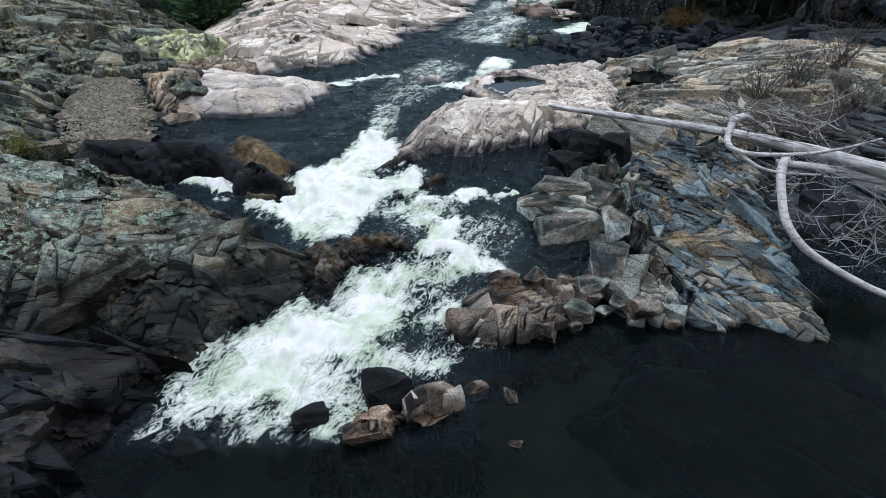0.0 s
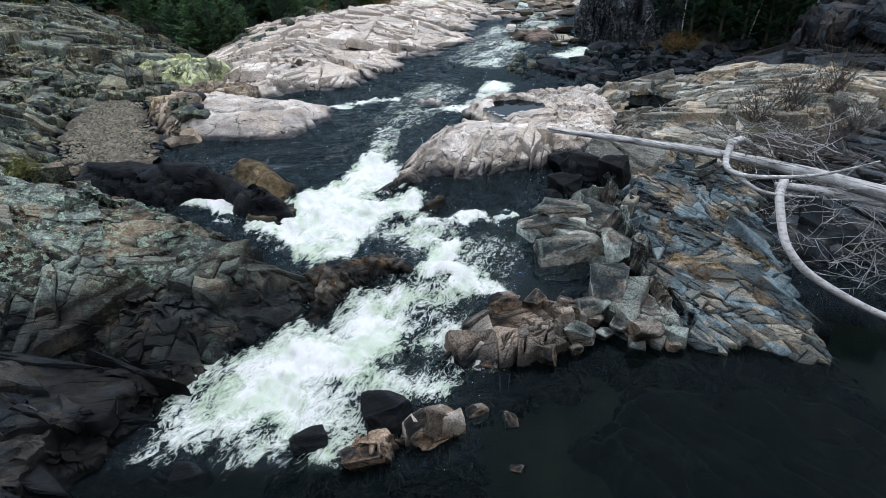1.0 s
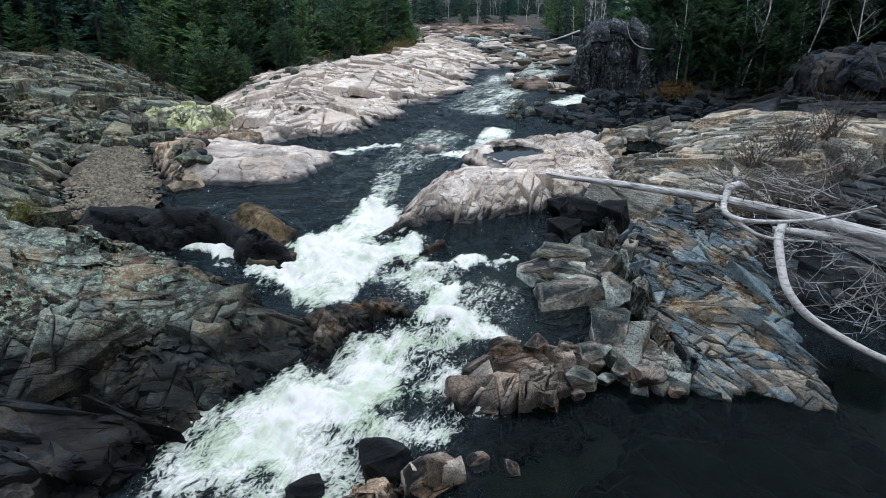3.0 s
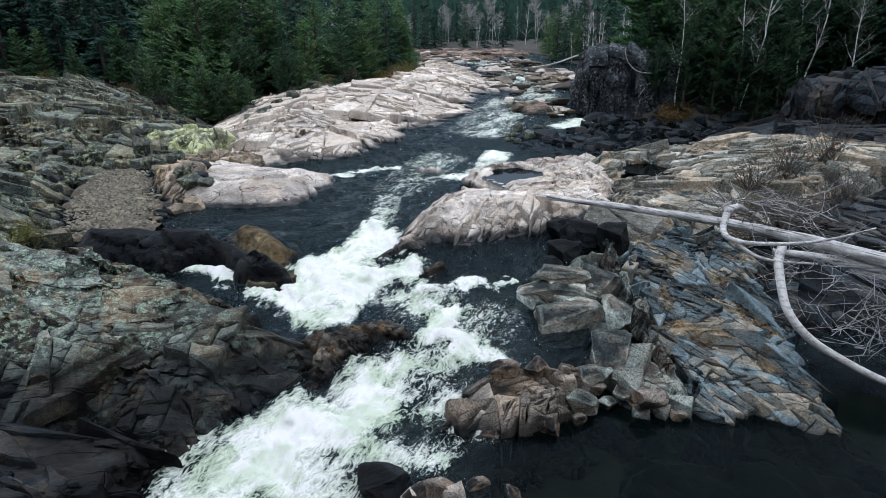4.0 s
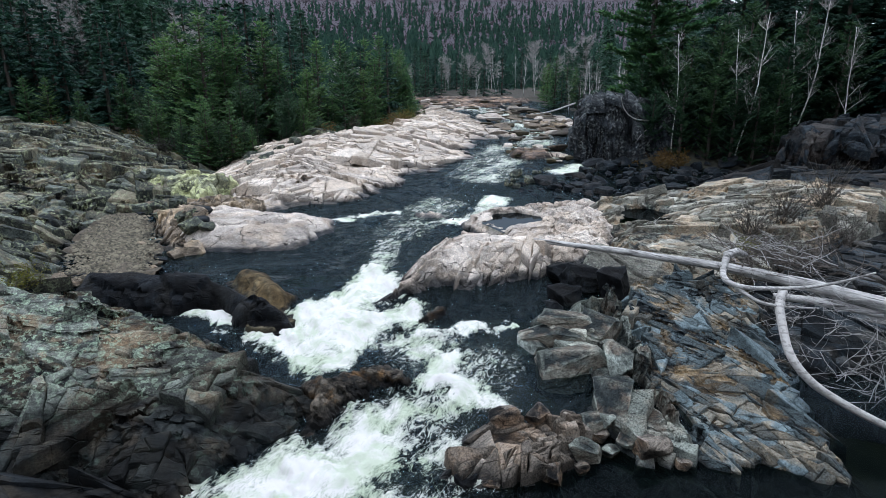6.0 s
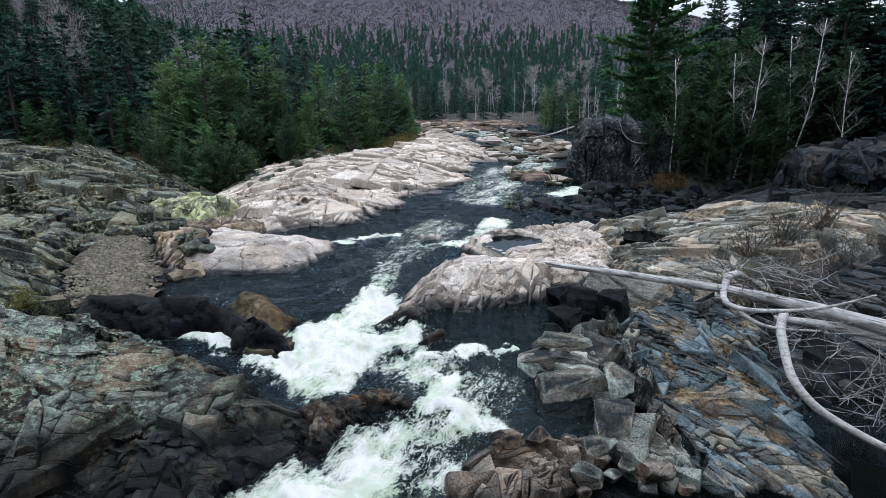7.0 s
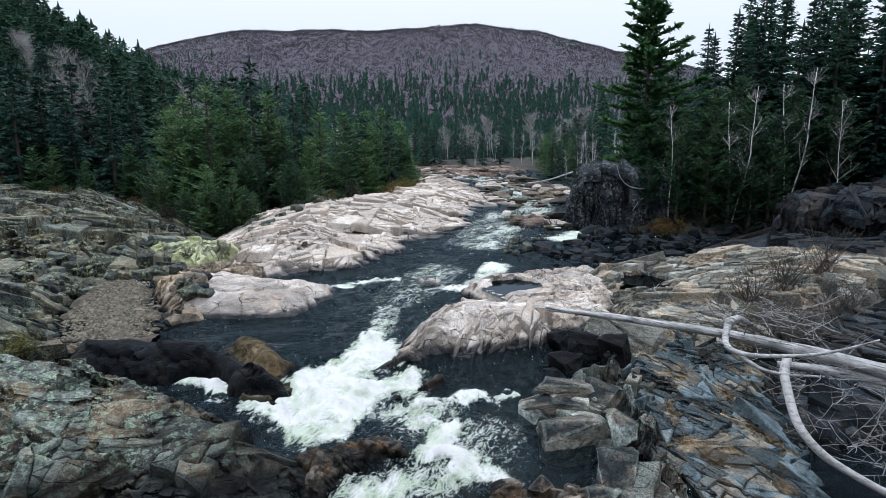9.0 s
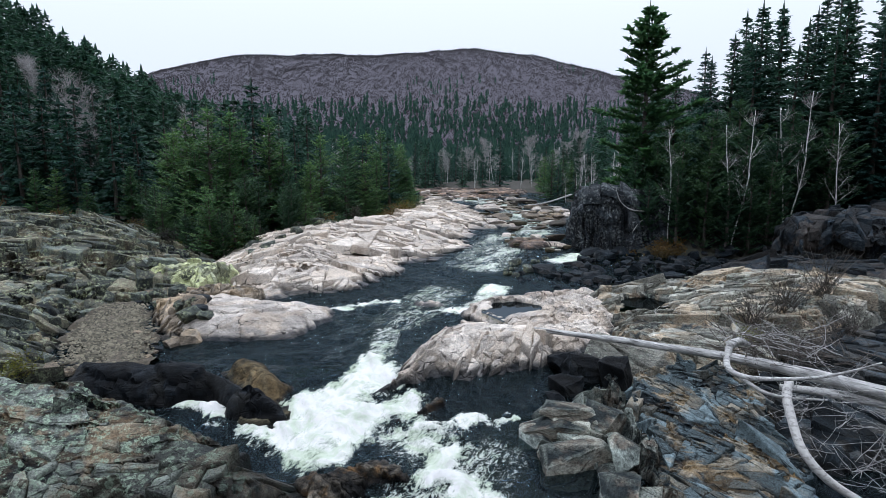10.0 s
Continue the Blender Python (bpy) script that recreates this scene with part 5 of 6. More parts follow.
def conifer(name, label, height, radius, seed, needles, kind="spruce", density=1.0, bare=0.08, group="", gaps=0.0, coarse=1.0):
    """A conifer: tapered trunk, whorls of boughs, each bough set with many needle clumps."""
    rng = random.Random(seed)
    root = tagged(new(name), label, "tree", group)
    lean = Vector((rng.uniform(-1, 1), rng.uniform(-1, 1), 0)) * 0.015 * height
    line = [(lean.x * u * u, lean.y * u * u, height * u) for u in [k / 9 for k in range(10)]]
    base = 0.016 * height + 0.03
    v, f = tube(line, [base * (1 - u) ** 0.8 + 0.012 for u in [k / 9 for k in range(10)]], 7, 0.2, seed)
    part_mesh("trunk", mesh_of("trunk", v, f, BARK), root)
    crown, limbs = Pile(), Pile()
    levels = int((26 if kind != "pine" else 17) * density * max(1.0, height / 11) ** 0.5)
    for k in range(levels):
        u = bare + (0.985 - bare) * (k + rng.uniform(-0.3, 0.3)) / levels
        h = height * u
        if kind == "cedar":
            shape = min(1.0, 2.6 * (1 - u)) ** 0.8 * (0.55 + 0.45 * min(1, u * 4))
        elif kind == "pine":
            shape = float(np.interp(u, [0.1, 0.3, 0.45, 0.6, 0.8, 0.97], [0.75, 0.95, 1.0, 0.72, 0.50, 0.10])) * (0.72 + 0.28 * math.sin(k * 1.9 + seed))
        elif kind == "fir":
            shape = (1 - u) ** 0.72 * (0.62 + 0.5 * rng.random()) + 0.03
        else:
            shape = (1 - u) ** 0.85 * (0.82 + 0.3 * rng.random()) + 0.03
        count = rng.randint(5, 7) if kind != "pine" else rng.randint(4, 6)
        twist = rng.random() * 6.28
        for b in range(count):
            if rng.random() < gaps:
                continue
            a = twist + 6.283 * b / count + rng.uniform(-0.35, 0.35)
            if kind != "pine":
                h = height * min(0.985, max(bare, u + rng.uniform(-3.2, 3.2) * (1 - u) / levels))
            length = radius * shape * (rng.uniform(0.45, 1.25) if kind != "pine" else rng.uniform(0.4, 1.1))
            rise = {"spruce": -0.22 + 0.75 * u * u, "pine": 0.12 + 0.5 * u * u, "cedar": 0.55, "fir": 0.05 + 0.55 * u}[kind] + rng.uniform(-0.1, 0.1)
            out = Vector((math.cos(a), math.sin(a), 0))
            start = Vector((lean.x * u * u, lean.y * u * u, h))
            tip = start + out * length + Vector((0, 0, rise * length))
            curl = (0.18 if kind != "cedar" else 0.3) * length
            steps = max(4, int(length * 8 * density / coarse))
            if length > 0.9 and kind != "cedar" and coarse == 1.0:
                lv, lf = tube([tuple(start), tuple(start.lerp(tip, 0.55)), tuple(tip)], [0.012 + 0.012 * length, 0.012, 0.006], 3)
                limbs.add(lv, lf)
            for s in range(steps):
                q = 0.12 + 0.88 * (s + rng.random() * 0.8) / steps
                if kind == "pine" and q < 0.25:
                    continue
                p = start.lerp(tip, q) + Vector((0, 0, curl * (q * q - q * 0.9)))
                size = coarse * (0.19 + 0.07 * length * (1 - q * 0.7)) if kind != "pine" else rng.uniform(0.36, 0.66)
                for hand in (-1, 1):
                    swing = a + hand * rng.uniform(0.4, 1.1)
                    dz = {"spruce": -0.25, "pine": 0.30, "cedar": 0.5, "fir": 0.12}[kind] + rng.uniform(-0.3, 0.3)
                    d = Vector((math.cos(swing), math.sin(swing), dz)).normalized()
                    spray(crown, p, d, size * rng.uniform(0.8, 1.5), size * rng.uniform(0.20, 0.36), rng.uniform(-0.9, 0.9))
                if kind == "pine":
                    for _ in range(2):
                        d = Vector((rng.gauss(0, 1), rng.gauss(0, 1), rng.gauss(0.5, 0.7))).normalized()
                        spray(crown, p, d, size * rng.uniform(0.6, 1.1), size * 0.22, rng.uniform(-1.5, 1.5))
    for turn in (0.0, 1.57):
        spray(crown, Vector((lean.x, lean.y, height * 0.90)), Vector((0, 0, 1)), 0.12 * height, 0.10 * coarse, turn)
    tagged(part_mesh("crown", crown.mesh("crown", needles, False), root), kind="stuff")
    if limbs.v:
        tagged(part_mesh("bough", limbs.mesh("bough", BARK), root), kind="stuff")
    return root


def bare_tree(name, label, height, seed, bark, twigs, spread=0.35, stems=1, limbs=7, fine=60, group=""):
    """A leafless tree: one or more wandering stems, limbs, and a haze of fine twigs."""
    rng = random.Random(seed)
    root = tagged(new(name), label, "tree", group)
    haze = Pile()
    for st in range(stems):
        a = rng.random() * 6.28
        top = Vector((math.cos(a), math.sin(a), 0)) * height * (0.05 + 0.05 * (stems > 1)) + Vector((0, 0, height * rng.uniform(0.8, 1)))
        line = bend((0.12 * st, 0, 0), top, 9, 0.10, seed + st)
        v, f = tube(line, [0.0046 * height * (1 - 0.85 * k / 9) + 0.012 for k in range(10)], 6, 0.15, seed)
        part_mesh("trunk", mesh_of("trunk", v, f, bark), root)
        for l in range(limbs):
            k = rng.randint(3, 8)
            p = Vector(line[k])
            b = rng.random() * 6.28
            reach = height * spread * rng.uniform(0.4, 1.0) * (1 - 0.06 * k)
            q = p + Vector((math.cos(b) * reach * 0.6, math.sin(b) * reach * 0.6, reach * rng.uniform(0.5, 1.0)))
            twig = bend(p, q, 5, 0.12, seed * 7 + l)
            v, f = tube(twig, [0.0014 * height * (1 - 0.8 * j / 5) + 0.006 for j in range(6)], 4)
            part_mesh("limb", mesh_of("limb", v, f, bark), root)
            for _ in range(int(fine / limbs)):
                s = Vector(twig[rng.randint(1, 5)])
                d = Vector((rng.gauss(0, 0.6), rng.gauss(0, 0.6), rng.uniform(0.2, 1.0))).normalized()
                spray(haze, s, d, height * rng.uniform(0.05, 0.12), 0.005 + 0.0004 * height, rng.uniform(-1.5, 1.5))
    tagged(part_mesh("twig_crown", haze.mesh("twig_crown", twigs, False), root), kind="stuff")
    return root


FOREST = Pile()


def plant_far(proto, x, y, scale, turn):
    """Adds a tree of the deep forest to the one joined mass."""
    z = float(ground_height(np.array([float(x)]), np.array([float(y)]))[0][0]) - 0.2
    m = pose(x, y, z, 0, 0, turn) @ Matrix.Diagonal((scale, scale, scale, 1))
    me = next(o for o in proto.children if o.name.startswith("crown")).data
    FOREST.add([tuple(m @ v.co) for v in me.vertices], [tuple(p.vertices) for p in me.polygons])


def plant(proto, x, y, scale, turn, z=None, lean=0.0, sink=0.15):
    if z is None:
        z = float(ground_height(np.array([float(x)]), np.array([float(y)]))[0][0]) - sink
    return copy_thing(proto, pose(x, y, z, lean, 0, turn) @ Matrix.Diagonal((scale, scale, scale, 1)))


SPRUCE = [conifer("spruce_tree", "dark green spruce in the riverside forest", 11, 2.5, 101 + k, NEEDLES_SPRUCE, "spruce", 0.8, group="forest spruces", coarse=1.75)
          for k in range(3)]
DEEP = [conifer("spruce_tree", "dark spruce deep in the forest", 11, 2.6, 111 + k, NEEDLES_SPRUCE, "spruce", 0.8, coarse=1.9) for k in range(2)]
YOUNG = [conifer("pine_tree", "soft green young pine at the forest edge", 9.5, 2.9, 131 + k, NEEDLES_PINE, "fir", 1.2, 0.04, group="edge pines")
         for k in range(3)]
CEDAR = [conifer("cedar_tree", "dense olive-green cedar at the forest edge", 7.5, 1.7, 151 + k, NEEDLES_CEDAR, "cedar", 1.0, 0.02, group="cedars")
         for k in range(2)]
TALL = [conifer("spruce_tree", "tall narrow dark spruce above the bank", 18, 3.3, 171 + k, NEEDLES_SPRUCE, "spruce", 1.45, 0.05, group="tall spruces", gaps=0.04, coarse=1.5)
        for k in range(3)]
PINE = conifer("white_pine_tree", "big ragged white pine above the cliff", 19.6, 5.4, 191, NEEDLES_PINE, "pine", 1.6, 0.10)
BIRCHES = [bare_tree("birch_tree", "leafless white-barked birch leaning from the bank", 10, 211 + k, BIRCH, TWIG_PALE, 0.26, 1 + k % 2, 9, 200,
                     group="birches") for k in range(3)]
GREYS = [bare_tree("hardwood_tree", "leafless grey hardwood with a fine twig crown", 11, 231 + k, TWIG_PALE, TWIG_PALE, 0.5, 1, 24, 2600,
                   group="bare hardwoods") for k in range(2)]

rng = random.Random(9)
# left bank, front rows
EDGE = [(-40, 55), (-34, 57), (-28, 57.5), (-22, 52), (-18.5, 47.5), (-15.5, 49), (-12, 54), (-8.5, 61), (-4.5, 69), (-4, 80), (-5, 95)]
for k in range(95):
    u = rng.random() * (len(EDGE) - 1.001)
    i = int(u)
    ex = EDGE[i][0] + (EDGE[i + 1][0] - EDGE[i][0]) * (u - i)
    ey = EDGE[i][1] + (EDGE[i + 1][1] - EDGE[i][1]) * (u - i)
    depth = rng.uniform(0.5, 9)
    proto = (rng.choice(SPRUCE + SPRUCE + CEDAR[:1]) if ex < -27 else rng.choice(YOUNG * 4 + SPRUCE + CEDAR[:1])) if depth > 2.5 else rng.choice(YOUNG + CEDAR)
    scale = rng.uniform(0.75, 1.15) if depth > 3 else rng.uniform(0.35, 0.75)
    plant(proto, ex - depth * 0.35, ey + depth, scale, rng.uniform(0, 360))
# small trees where the forest comes down onto the rock
for k in range(22):
    u = rng.random() * 3.999
    i = int(u)
    line = [(-24, 50), (-20.5, 47), (-17.2, 43), (-14, 45.5), (-10.5, 51.5)]
    x = line[i][0] + (line[i + 1][0] - line[i][0]) * (u - i) + rng.uniform(-0.8, 0.8)
    y = line[i][1] + (line[i + 1][1] - line[i][1]) * (u - i) + rng.uniform(0.2, 2.6)
    z = max(rock_top(x, y), float(ground_height(np.array([x]), np.array([y]))[0][0])) - 0.3
    plant(rng.choice(YOUNG + CEDAR), x, y, rng.uniform(0.25, 0.62), rng.uniform(0, 360), z)
# left slope
for k in range(330):
    y = rng.uniform(56, 185)
    x = rng.uniform(-0.86 * y - 6, -7 - 0.10 * y)
    if inside(np.array([x]), np.array([y]), SHORE)[0] > -6:
        continue
    if y < 84:
        plant(rng.choice(SPRUCE), x, y, rng.uniform(0.8, 1.3), rng.uniform(0, 360))
    else:
        plant_far(rng.choice(DEEP), x, y, rng.uniform(0.8, 1.3), rng.uniform(0, 360))
for x, y, s in ((-47, 72, 1.05), (-41, 70, 0.95), (-29, 75, 0.9), (-52, 80, 1.1), (-57, 76, 1.1), (-43, 74, 1.4), (-28, 69, 1.2), (-24, 84, 1.1)):
    plant(rng.choice(GREYS), x, y, s, rng.uniform(0, 360))
# right bank
plant(PINE, 17.9, 55.5, 1.0, 30)
for x, y, s in ((28.5, 57, 1.0), (31.5, 55, 0.9), (34.5, 54.5, 1.0), (37.5, 54, 1.05), (36, 58, 1.1), (25.5, 60, 0.8), (41, 52, 1.0), (40, 57, 1.05),
                (22.5, 61, 0.78), (44, 50, 1.05), (33, 62, 1.0), (46, 56, 1.1), (29, 52, 0.8), (35, 50.5, 0.8), (32.2, 52.0, 0.85), (27.0, 55.0, 0.8), (38.5, 50.5, 0.9), (43, 46, 0.9), (47, 50, 1.0), (30.0, 59, 0.95), (26.5, 58, 0.86), (33.5, 57.5, 0.95), (36.5, 61, 1.05), (39, 61, 1.05), (42, 60, 1.1),
                (45, 58, 1.1), (48, 55, 1.05), (24.0, 57.5, 0.62), (31, 64, 0.95), (50, 60, 1.1), (41.5, 49.5, 0.95), (45.5, 47, 1.0), (39.5, 47.5, 0.75), (27, 65, 0.9)):
    plant(rng.choice(TALL), x, y, s, rng.uniform(0, 360))
for x, y, s in ((16.5, 53, 0.9), (19.5, 50.5, 1.1), (21.5, 50, 1.25), (24, 49.2, 1.2), (26.2, 48.8, 1.1), (18.2, 52.5, 1.0), (22.8, 52, 1.3), (28, 50, 1.3), (18.6, 48.6, 0.85), (20.6, 48.0, 0.95), (22.0, 47.2, 0.9), (23.6, 47.0, 0.8), (25.2, 47.4, 0.9), (16.8, 50.2, 0.7),
                                (25, 52.5, 1.4), (31, 49.5, 1.2)):
    plant(rng.choice(CEDAR), x, y, s, rng.uniform(0, 360))
for x, y, s, k in ((18.2, 49.2, 0.95, 0), (22.4, 47.4, 1.1, 1), (27.2, 48.4, 1.15, 1), (30.6, 47.6, 1.05, 2)):
    plant(BIRCHES[k], x, y, s, rng.uniform(0, 360))
for k in range(70):
    y = rng.uniform(58, 130)
    x = rng.uniform(20 + 0.05 * y, 0.85 * y)
    if y < 80:
        plant(rng.choice(SPRUCE + TALL[:1]), x, y, rng.uniform(0.8, 1.2), rng.uniform(0, 360))
    else:
        plant_far(rng.choice(DEEP), x, y, rng.uniform(0.9, 1.5), rng.uniform(0, 360))
# far bend
for k in range(90):
    x, y = rng.uniform(-30, 32), rng.uniform(126, 175)
    plant(rng.choice(SPRUCE + SPRUCE + GREYS + BIRCHES), x, y, rng.uniform(0.6, 1.05), rng.uniform(0, 360))
for k in range(26):
    x, y = rng.uniform(18.5, 27), rng.uniform(88, 130)
    plant(rng.choice(SPRUCE + YOUNG + GREYS[:1] + BIRCHES), x, y, rng.uniform(0.55, 0.95), rng.uniform(0, 360))
# more of the slope forest up to the skyline
for k in range(150):
    y = rng.uniform(78, 150)
    x = rng.uniform(-0.62 * y - 8, -0.36 * y)
    plant_far(rng.choice(DEEP), x, y, rng.uniform(0.9, 1.35), rng.uniform(0, 360))
tagged(new("deep_forest", FOREST.mesh("deep_forest", NEEDLES_SPRUCE, False)), "dense dark spruce forest on the slopes", "forest", kind="stuff")
for proto in SPRUCE + DEEP + YOUNG + CEDAR + TALL + BIRCHES + GREYS + [PINE]:
    for ob in (*proto.children_recursive, proto):
        bpy.data.objects.remove(ob)

# far woods: conifers in the valley, bare hardwoods over the mountain
nr = np.random.RandomState(5)


def far_woods(name, label, count, xr, yr, height, width, material, spikes, droop, choose):
    xs, ys = nr.uniform(*xr, count), nr.uniform(*yr, count)
    ok = choose(xs, ys)
    xs, ys = xs[ok], ys[ok]
    zs = ground_height(xs, ys)[0] - 1.0
    n = len(xs)
    h = height * nr.uniform(0.6, 1.25, n)
    V = np.zeros((n, spikes, 3, 3))
    for k in range(spikes):
        u = (k + 0.5) / spikes
        a = nr.uniform(0, 6.283, n)
        r = width * (1 - u) ** 0.8 * nr.uniform(0.6, 1.2, n) if droop else width * (0.35 + 0.65 * math.sin(3.0 * u)) * nr.uniform(0.4, 1.1, n)
        lo = zs + h * (0.05 + 0.80 * u)
        hi = lo + h * (0.22 if droop else 0.30) * nr.uniform(0.7, 1.3, n)
        wide = (0.45 if droop else 0.20) * width
        cx, cy = xs + np.cos(a) * r * (0.5 if droop else 1), ys + np.sin(a) * r * (0.5 if droop else 1)
        V[:, k, 0] = np.stack([cx - wide * np.sin(a + 1), lo, lo * 0], 1)[:, [0, 2, 1]] + np.stack([xs * 0, cy, xs * 0], 1)
        V[:, k, 1] = np.stack([cx + wide * np.sin(a + 1), cy + wide * np.cos(a), lo], 1)
        V[:, k, 2] = np.stack([xs + np.cos(a) * r * (0.1 if droop else 1.2), ys + np.sin(a) * r * (0.1 if droop else 1.2), hi], 1)
    F = np.arange(n * spikes * 3).reshape(-1, 3)
    tagged(new(name, mesh_of(name, V.reshape(-1, 3), F, material, False)), label, "forest", kind="stuff")


far_woods("valley_conifers", "far dark conifers along the valley", 8000, (-330, 330), (180, 560), 10, 2.3, NEEDLES_SPRUCE, 20, True,
          lambda x, y: (x < 0.75 * y) & (x > -0.34 * y - 5) & (inside(x, y, SHORE) < -4) & (nr.uniform(0, 1, len(x)) > (y - 320) / 300))
far_woods("mountain_hardwoods", "leafless mauve hardwoods over the mountain, tinted blue as haze", 70000, (-450, 400), (170, 1150), 3.0, 2.4, TWIGS_FAR, 6, False,
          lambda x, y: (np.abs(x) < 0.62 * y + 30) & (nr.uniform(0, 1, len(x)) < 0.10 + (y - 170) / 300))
far_woods("ridge_conifers", "scattered dark conifers on the mountain", 700, (-330, 330), (420, 740), 9, 1.8, NEEDLES_SPRUCE, 10, True,
          lambda x, y: fbm(x / 120, y / 120, 77, 3) > 0.2)


# ------------------------------------------------------------------ driftwood and brush
def smooth_line(points, per=5):
    """A rounded line through the points (Catmull-Rom)."""
    pts = [Vector(p) for p in points]
    out = []
    for k in range(len(pts) - 1):
        a, b, c, d = pts[max(k - 1, 0)], pts[k], pts[k + 1], pts[min(k + 2, len(pts) - 1)]
        for j in range(per):
            u = j / per
            out.append(0.5 * ((2 * b) + (c - a) * u + (2 * a - 5 * b + 4 * c - d) * u * u + (3 * b - a - 3 * c + d) * u ** 3))
    out.append(pts[-1])
    return out


def trunk_mesh(name, points, r0, r1, material, seed, sides=14, per=6, knots=0.10):
    """A weathered trunk: round in section, with long hollows and knots."""
    line = smooth_line(points, per)
    n = len(line)
    radii = [r0 + (r1 - r0) * k / (n - 1) for k in range(n)]
    v, f = tube([tuple(p) for p in line], radii, sides, 0.0, seed)
    v2 = []
    for k, p in enumerate(v):
        ring, s = divmod(k, sides)
        c = line[min(ring, n - 1)]
        w = 1 + knots * noise.noise(Vector((s * 0.9, ring * 0.25, seed))) + 0.06 * noise.noise(Vector((s * 2.5, ring * 0.06, seed + 5)))
        v2.append(tuple(c + (Vector(p) - c) * w))
    return mesh_of(name, v2, f, material)


def twig_parts(root, name, count, where, reach, r, material, seed, lift=(0.1, 0.9), fork=3):
    """Bare sticks, each a part of its own with its side twigs."""
    rng = random.Random(seed)
    for k in range(count):
        a = Vector(where(rng))
        b = rng.random() * 6.28
        l = reach * rng.uniform(0.45, 1.0)
        z = rng.uniform(*lift)
        e = a + Vector((math.cos(b), math.sin(b), z)).normalized() * l
        line = bend(a, e, 6, 0.22, seed * 31 + k)
        pile = Pile()
        pile.add(*tube(line, [r * (1 - 0.8 * j / 6) for j in range(7)], 5))
        for q in range(fork):
            p = Vector(line[rng.randint(1, 5)])
            d = Vector((rng.gauss(0, 1), rng.gauss(0, 1), rng.gauss(0.3, 0.6))).normalized()
            tw = bend(p, p + d * l * rng.uniform(0.2, 0.45), 3, 0.25, seed * 57 + k * 5 + q)
            pile.add(*tube(tw, [r * 0.5, r * 0.4, r * 0.3, r * 0.2], 3))
        part_mesh(name, pile.mesh(name, material), root)


log = tagged(new("driftwood_log"), "long silver-grey driftwood log lying across the ledge", "log")
part_mesh("trunk", trunk_mesh("trunk", [(3.75, 25.25, 2.72), (6.8, 23.0, 2.92), (9.9, 20.8, 3.02), (11.8, 19.1, 3.0), (14.4, 16.6, 2.85)], 0.08, 0.235, DEADWOOD, 3, 16, 10, 0.3),
          log)
log_b = tagged(new("driftwood_log"), "split pale driftwood log beside the long one", "log")
part_mesh("trunk", trunk_mesh("trunk", [(10.9, 18.95, 2.62), (12.6, 18.2, 2.6), (14.6, 16.9, 2.5)], 0.10, 0.2, DEADWOOD, 8), log_b)
curl = tagged(new("dead_branch"), "curled bleached branch looping over the log", "branch")
part_mesh("stem", trunk_mesh("stem", [(9.42, 19.25, 3.95), (9.18, 18.98, 3.85), (8.9, 18.4, 3.5), (9.05, 17.95, 3.38), (9.7, 17.75, 3.33),
                                      (11.1, 17.65, 3.4), (12.1, 17.6, 3.6), (12.9, 17.3, 4.0)], 0.125, 0.025, DEADWOOD, 12, 10), curl)
part_mesh("side_branch", trunk_mesh("side_branch", [(9.1, 17.95, 3.3), (9.6, 17.5, 3.02), (10.3, 17.35, 2.9), (11.4, 17.3, 2.85)], 0.07, 0.025, DEADWOOD, 14, 8), curl)
part_mesh("root_burl", trunk_mesh("root_burl", [(9.25, 19.1, 3.95), (9.7, 19.4, 4.0), (10.2, 19.7, 3.8)], 0.15, 0.06, DEADWOOD, 15, 10, 6, 0.5), curl)
birch_log = tagged(new("dead_birch"), "fallen birch trunk with flaking white bark drooping to the pool", "log")
part_mesh("trunk", trunk_mesh("trunk", [(10.75, 18.2, 3.05), (10.3, 17.5, 2.9), (10.1, 16.9, 2.6), (9.95, 16.0, 2.0), (10.25, 15.5, 1.5), (10.8, 15.2, 1.1), (11.9, 14.6, 0.6), (13.0, 14.1, 0.3)],
                              0.14, 0.10, BIRCH_LOG, 17, 12), birch_log)
brush = tagged(new("dead_brush"), "tangle of bare grey twigs round the logs", "brush")
twig_parts(brush, "twig", 64, lambda r: (r.uniform(10.0, 13.8), r.uniform(16.2, 19.0), r.uniform(2.1, 3.1)), 1.7, 0.010, TWIG_GREY, 5, (-0.5, 1.3))
brush_b = tagged(new("dead_brush"), "bare grey brush hanging above the pool edge", "brush")
twig_parts(brush_b, "twig", 52, lambda r: (r.uniform(10.3, 13.5), r.uniform(14.6, 17.0), r.uniform(0.8, 2.2)), 1.6, 0.009, TWIG_GREY, 6, (-0.5, 1.3))
root_tangle = tagged(new("root_tangle"), "dark tangle of dead roots and branches behind the log", "brush")
twig_parts(root_tangle, "root", 110, lambda r: (r.uniform(10.2, 14.5), r.uniform(19.8, 22.8), r.uniform(2.6, 3.6)), 2.0, 0.022, BARK, 7, (-0.1, 0.6), 4)
twig_parts(root_tangle, "branch", 22, lambda r: (r.uniform(10.0, 13.5), r.uniform(19.6, 22.0), r.uniform(2.9, 3.8)), 2.2, 0.022, TWIG_GREY, 8, (0.0, 0.5))
drift = tagged(new("driftwood_heap"), "small heap of bleached driftwood sticks by the pond", "driftwood")
twig_parts(drift, "stick", 26, lambda r: (lambda x, y: (x, y, rock_top(x, y) + 0.08))(r.uniform(9.6, 11.6), r.uniform(27.0, 28.4)), 0.9, 0.022, DEADWOOD, 9, (-0.05, 0.35), 2)
snag = tagged(new("dead_branch"), "thin bleached snag on the ledge crest", "branch")
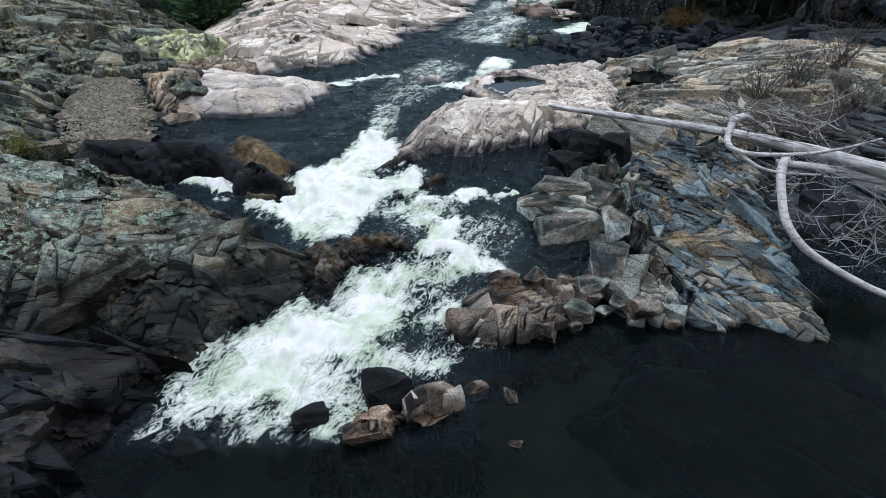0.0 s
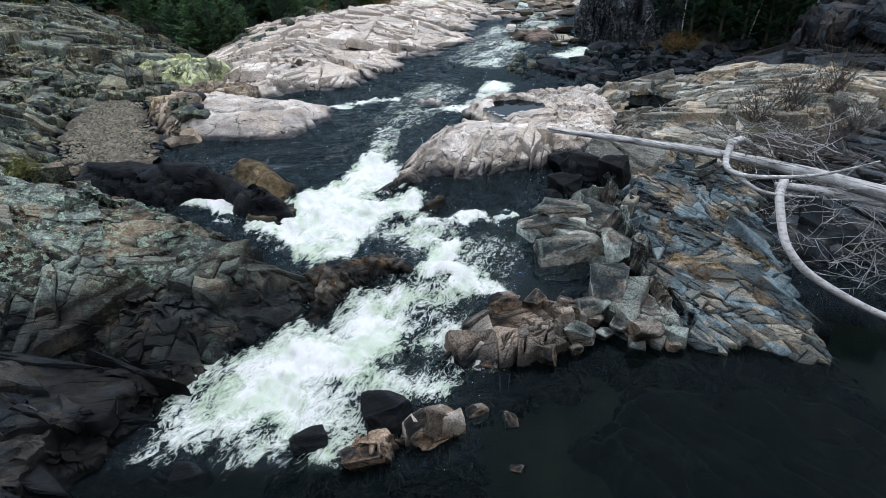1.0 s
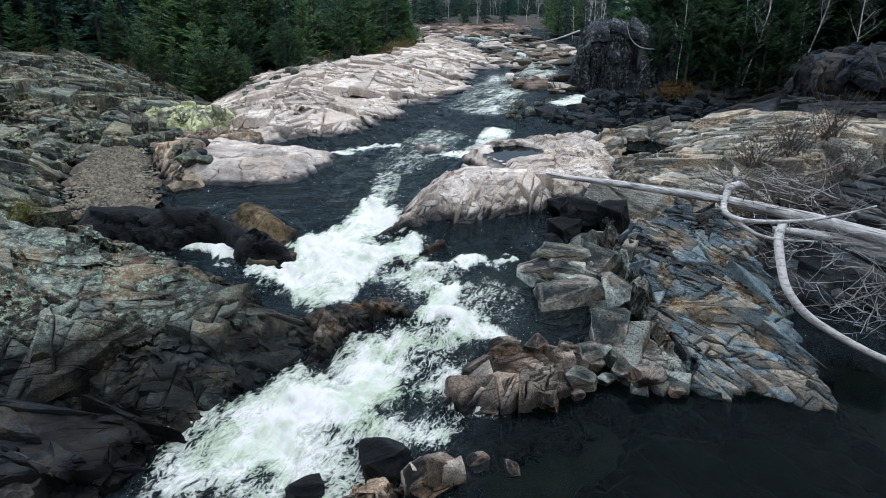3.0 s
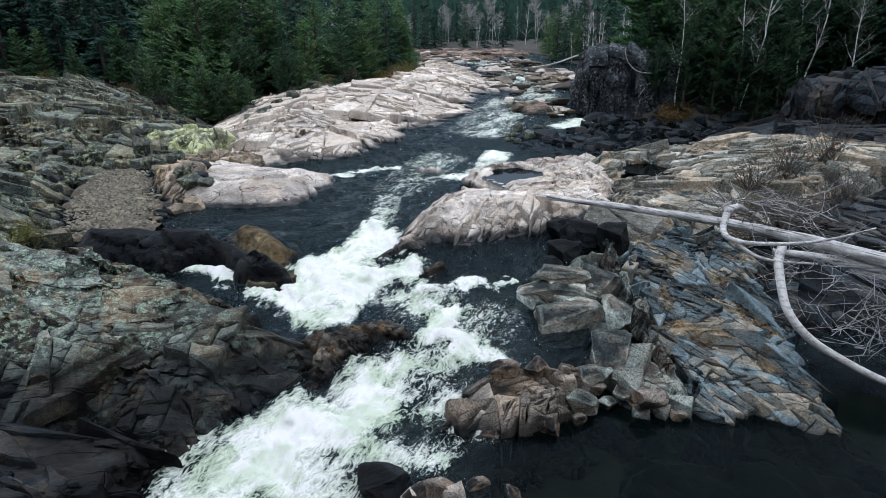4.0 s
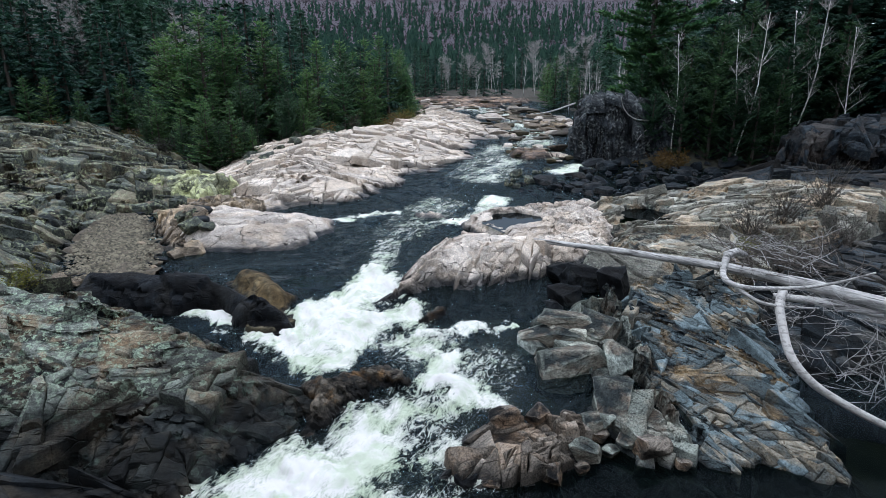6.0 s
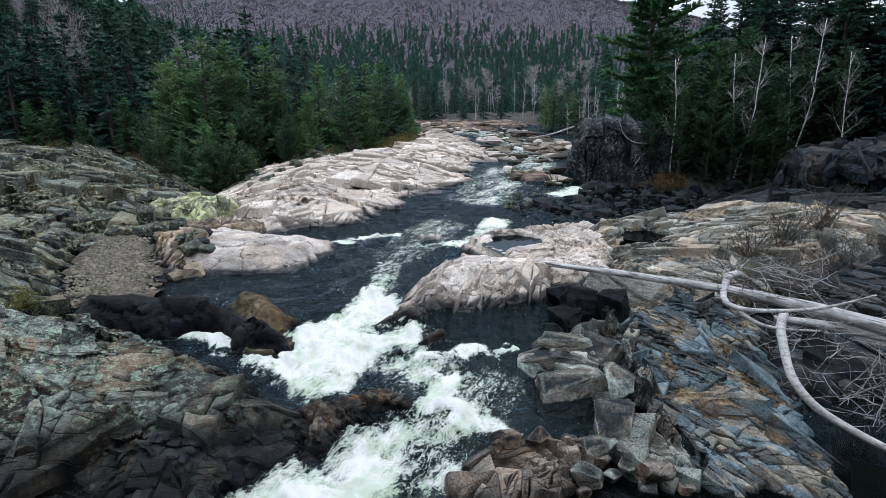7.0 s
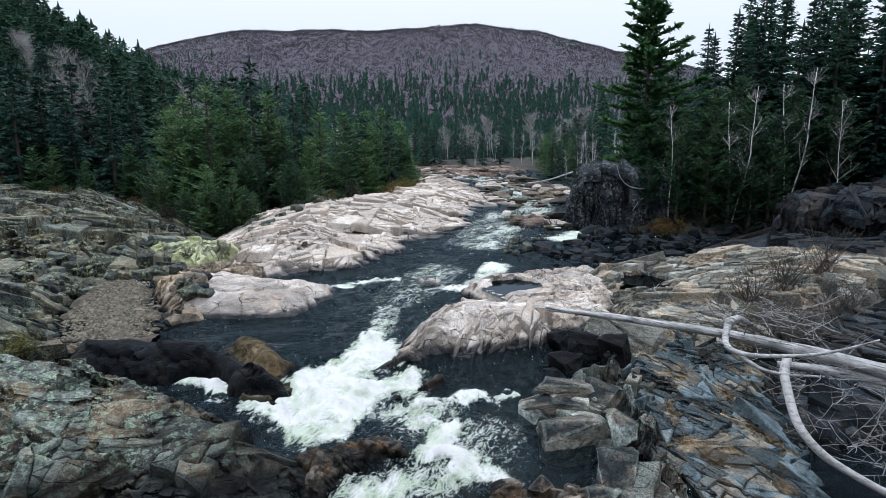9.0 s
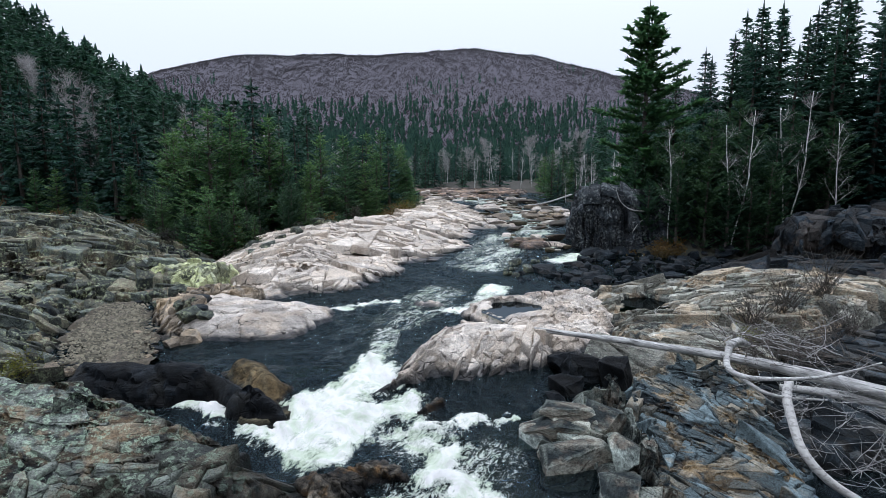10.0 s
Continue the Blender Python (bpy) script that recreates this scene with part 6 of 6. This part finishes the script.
part_mesh("stem", trunk_mesh("stem", [(15.1, 33.0, 3.1), (15.6, 33.2, 3.6), (15.9, 33.3, 3.8)], 0.05, 0.02, DEADWOOD, 19, 6), snag)
far_log = tagged(new("driftwood_log"), "pale fallen log beside the far river", "log")
part_mesh("trunk", trunk_mesh("trunk", [(12.3, 87.5, 2.9), (15.5, 89.5, 3.3), (19.4, 92.5, 4.2)], 0.10, 0.13, DEADWOOD, 20, 8), far_log)
cliff_snag = tagged(new("dead_tree"), "bare silver dead tree leaning out from the cliff", "tree")
part_mesh("trunk", trunk_mesh("trunk", [(17.8, 51.2, 5.6), (16.5, 50.4, 5.5), (15.2, 49.8, 5.7), (14.3, 49.5, 6.4), (13.9, 49.4, 7.4)], 0.07, 0.02, DEADWOOD, 23, 8), cliff_snag)
part_mesh("limb", trunk_mesh("limb", [(17.6, 51.0, 5.3), (16.6, 50.2, 4.9), (15.9, 49.7, 4.5), (15.4, 49.5, 3.8)], 0.05, 0.015, DEADWOOD, 24, 6), cliff_snag)


def shrub(name, label, x, y, z, height, spread, leaves, seed, stems=16, leaf=0.06, count=900):
    """Thin stems with many small leaves."""
    rng = random.Random(seed)
    root = tagged(new(name), label, "shrub")
    pile = Pile()
    for k in range(stems):
        a = rng.random() * 6.28
        r = spread * math.sqrt(rng.random())
        p = Vector((x + rng.uniform(-0.3, 0.3) * spread, y + rng.uniform(-0.3, 0.3) * spread, z - 0.1))
        e = Vector((x + math.cos(a) * r, y + math.sin(a) * r, z + height * rng.uniform(0.5, 1.0)))
        line = bend(p, e, 6, 0.15, seed * 13 + k)
        v, f = tube(line, [0.022 * (1 - 0.8 * j / 6) for j in range(7)], 4)
        part_mesh("stem", mesh_of("stem", v, f, BARK), root)
        for _ in range(count // stems):
            j = rng.randint(2, 6)
            q = Vector(line[j]) + Vector((rng.gauss(0, 0.18), rng.gauss(0, 0.18), rng.gauss(0, 0.15))) * spread * 0.8
            d = Vector((rng.gauss(0, 1), rng.gauss(0, 1), rng.gauss(0, 0.7))).normalized()
            spray(pile, q, d, leaf * rng.uniform(0.8, 1.8), leaf * 0.4, rng.uniform(-1.5, 1.5))
    tagged(part_mesh("foliage", pile.mesh("foliage", leaves, False), root), kind="stuff")
    return root


for x, y, h, sp, n in ((13.2, 25.4, 1.9, 1.2, 900), (15.2, 26.6, 2.2, 1.5, 1000), (17.2, 27.2, 2.3, 1.5, 900), (16.4, 24.2, 1.6, 1.3, 800), (13.6, 22.8, 1.6, 1.4, 1800), (11.8, 22.0, 1.2, 1.2, 1800)):
    shrub("shrub", "thin dark shrub with withered leaves on the ledge", x, y, rock_top(x, y), h, sp, LEAVES_DRY, int(x * 10), 34, 0.05, n)
for x, y, h, sp, n in ((14.6, 16.4, 1.9, 1.3, 1200), (15.8, 17.8, 2.0, 1.2, 900)):
    shrub("shrub", "olive and rust coloured bush beside the pool", x, y, 0.9, h, sp, LEAVES_MOSS, int(x * 11), 14, 0.05, n)
shrub("shrub", "small olive bush in a hollow of the ledge", 12.2, 23.6, rock_top(12.2, 23.6), 0.9, 0.7, LEAVES_MOSS, 77, 10, 0.07, 300)
for x, y, h, sp in ((-14.3, 19.2, 0.9, 0.9), (-15.6, 20.0, 1.0, 1.1), (-15.8, 21.6, 0.8, 0.9)):
    shrub("shrub", "olive bush with rusty tips behind the ledge", x, y, rock_top(x, y), h, sp, LEAVES_MOSS, int(-x * 10), 12, 0.07, 700)
rng = random.Random(31)
for k in range(46):
    u = rng.random() * (len(EDGE) - 2)
    i = int(u)
    x = EDGE[i][0] + (EDGE[i + 1][0] - EDGE[i][0]) * (u - i) + rng.uniform(-1, 1)
    y = EDGE[i][1] + (EDGE[i + 1][1] - EDGE[i][1]) * (u - i) - rng.uniform(0, 4.5)
    shrub("shrub", "low undergrowth at the forest edge", x, y, max(rock_top(x, y), 2.6), rng.uniform(0.6, 1.6), rng.uniform(0.7, 1.6),
          rng.choice((LEAVES_MOSS, LEAVES_MOSS, NEEDLES_CEDAR, LEAVES_RUST, LEAVES_DRY)), 400 + k, 8, 0.12, 420)
for k in range(16):
    x, y = rng.uniform(12, 19), rng.uniform(47.2, 49.6)
    shrub("shrub", "rusty dead grass below the cliff", x, y, float(ground_height(np.array([x]), np.array([y]))[0][0]) + 0.2, 0.7, 0.9, LEAVES_RUST, 500 + k, 6, 0.12, 240)
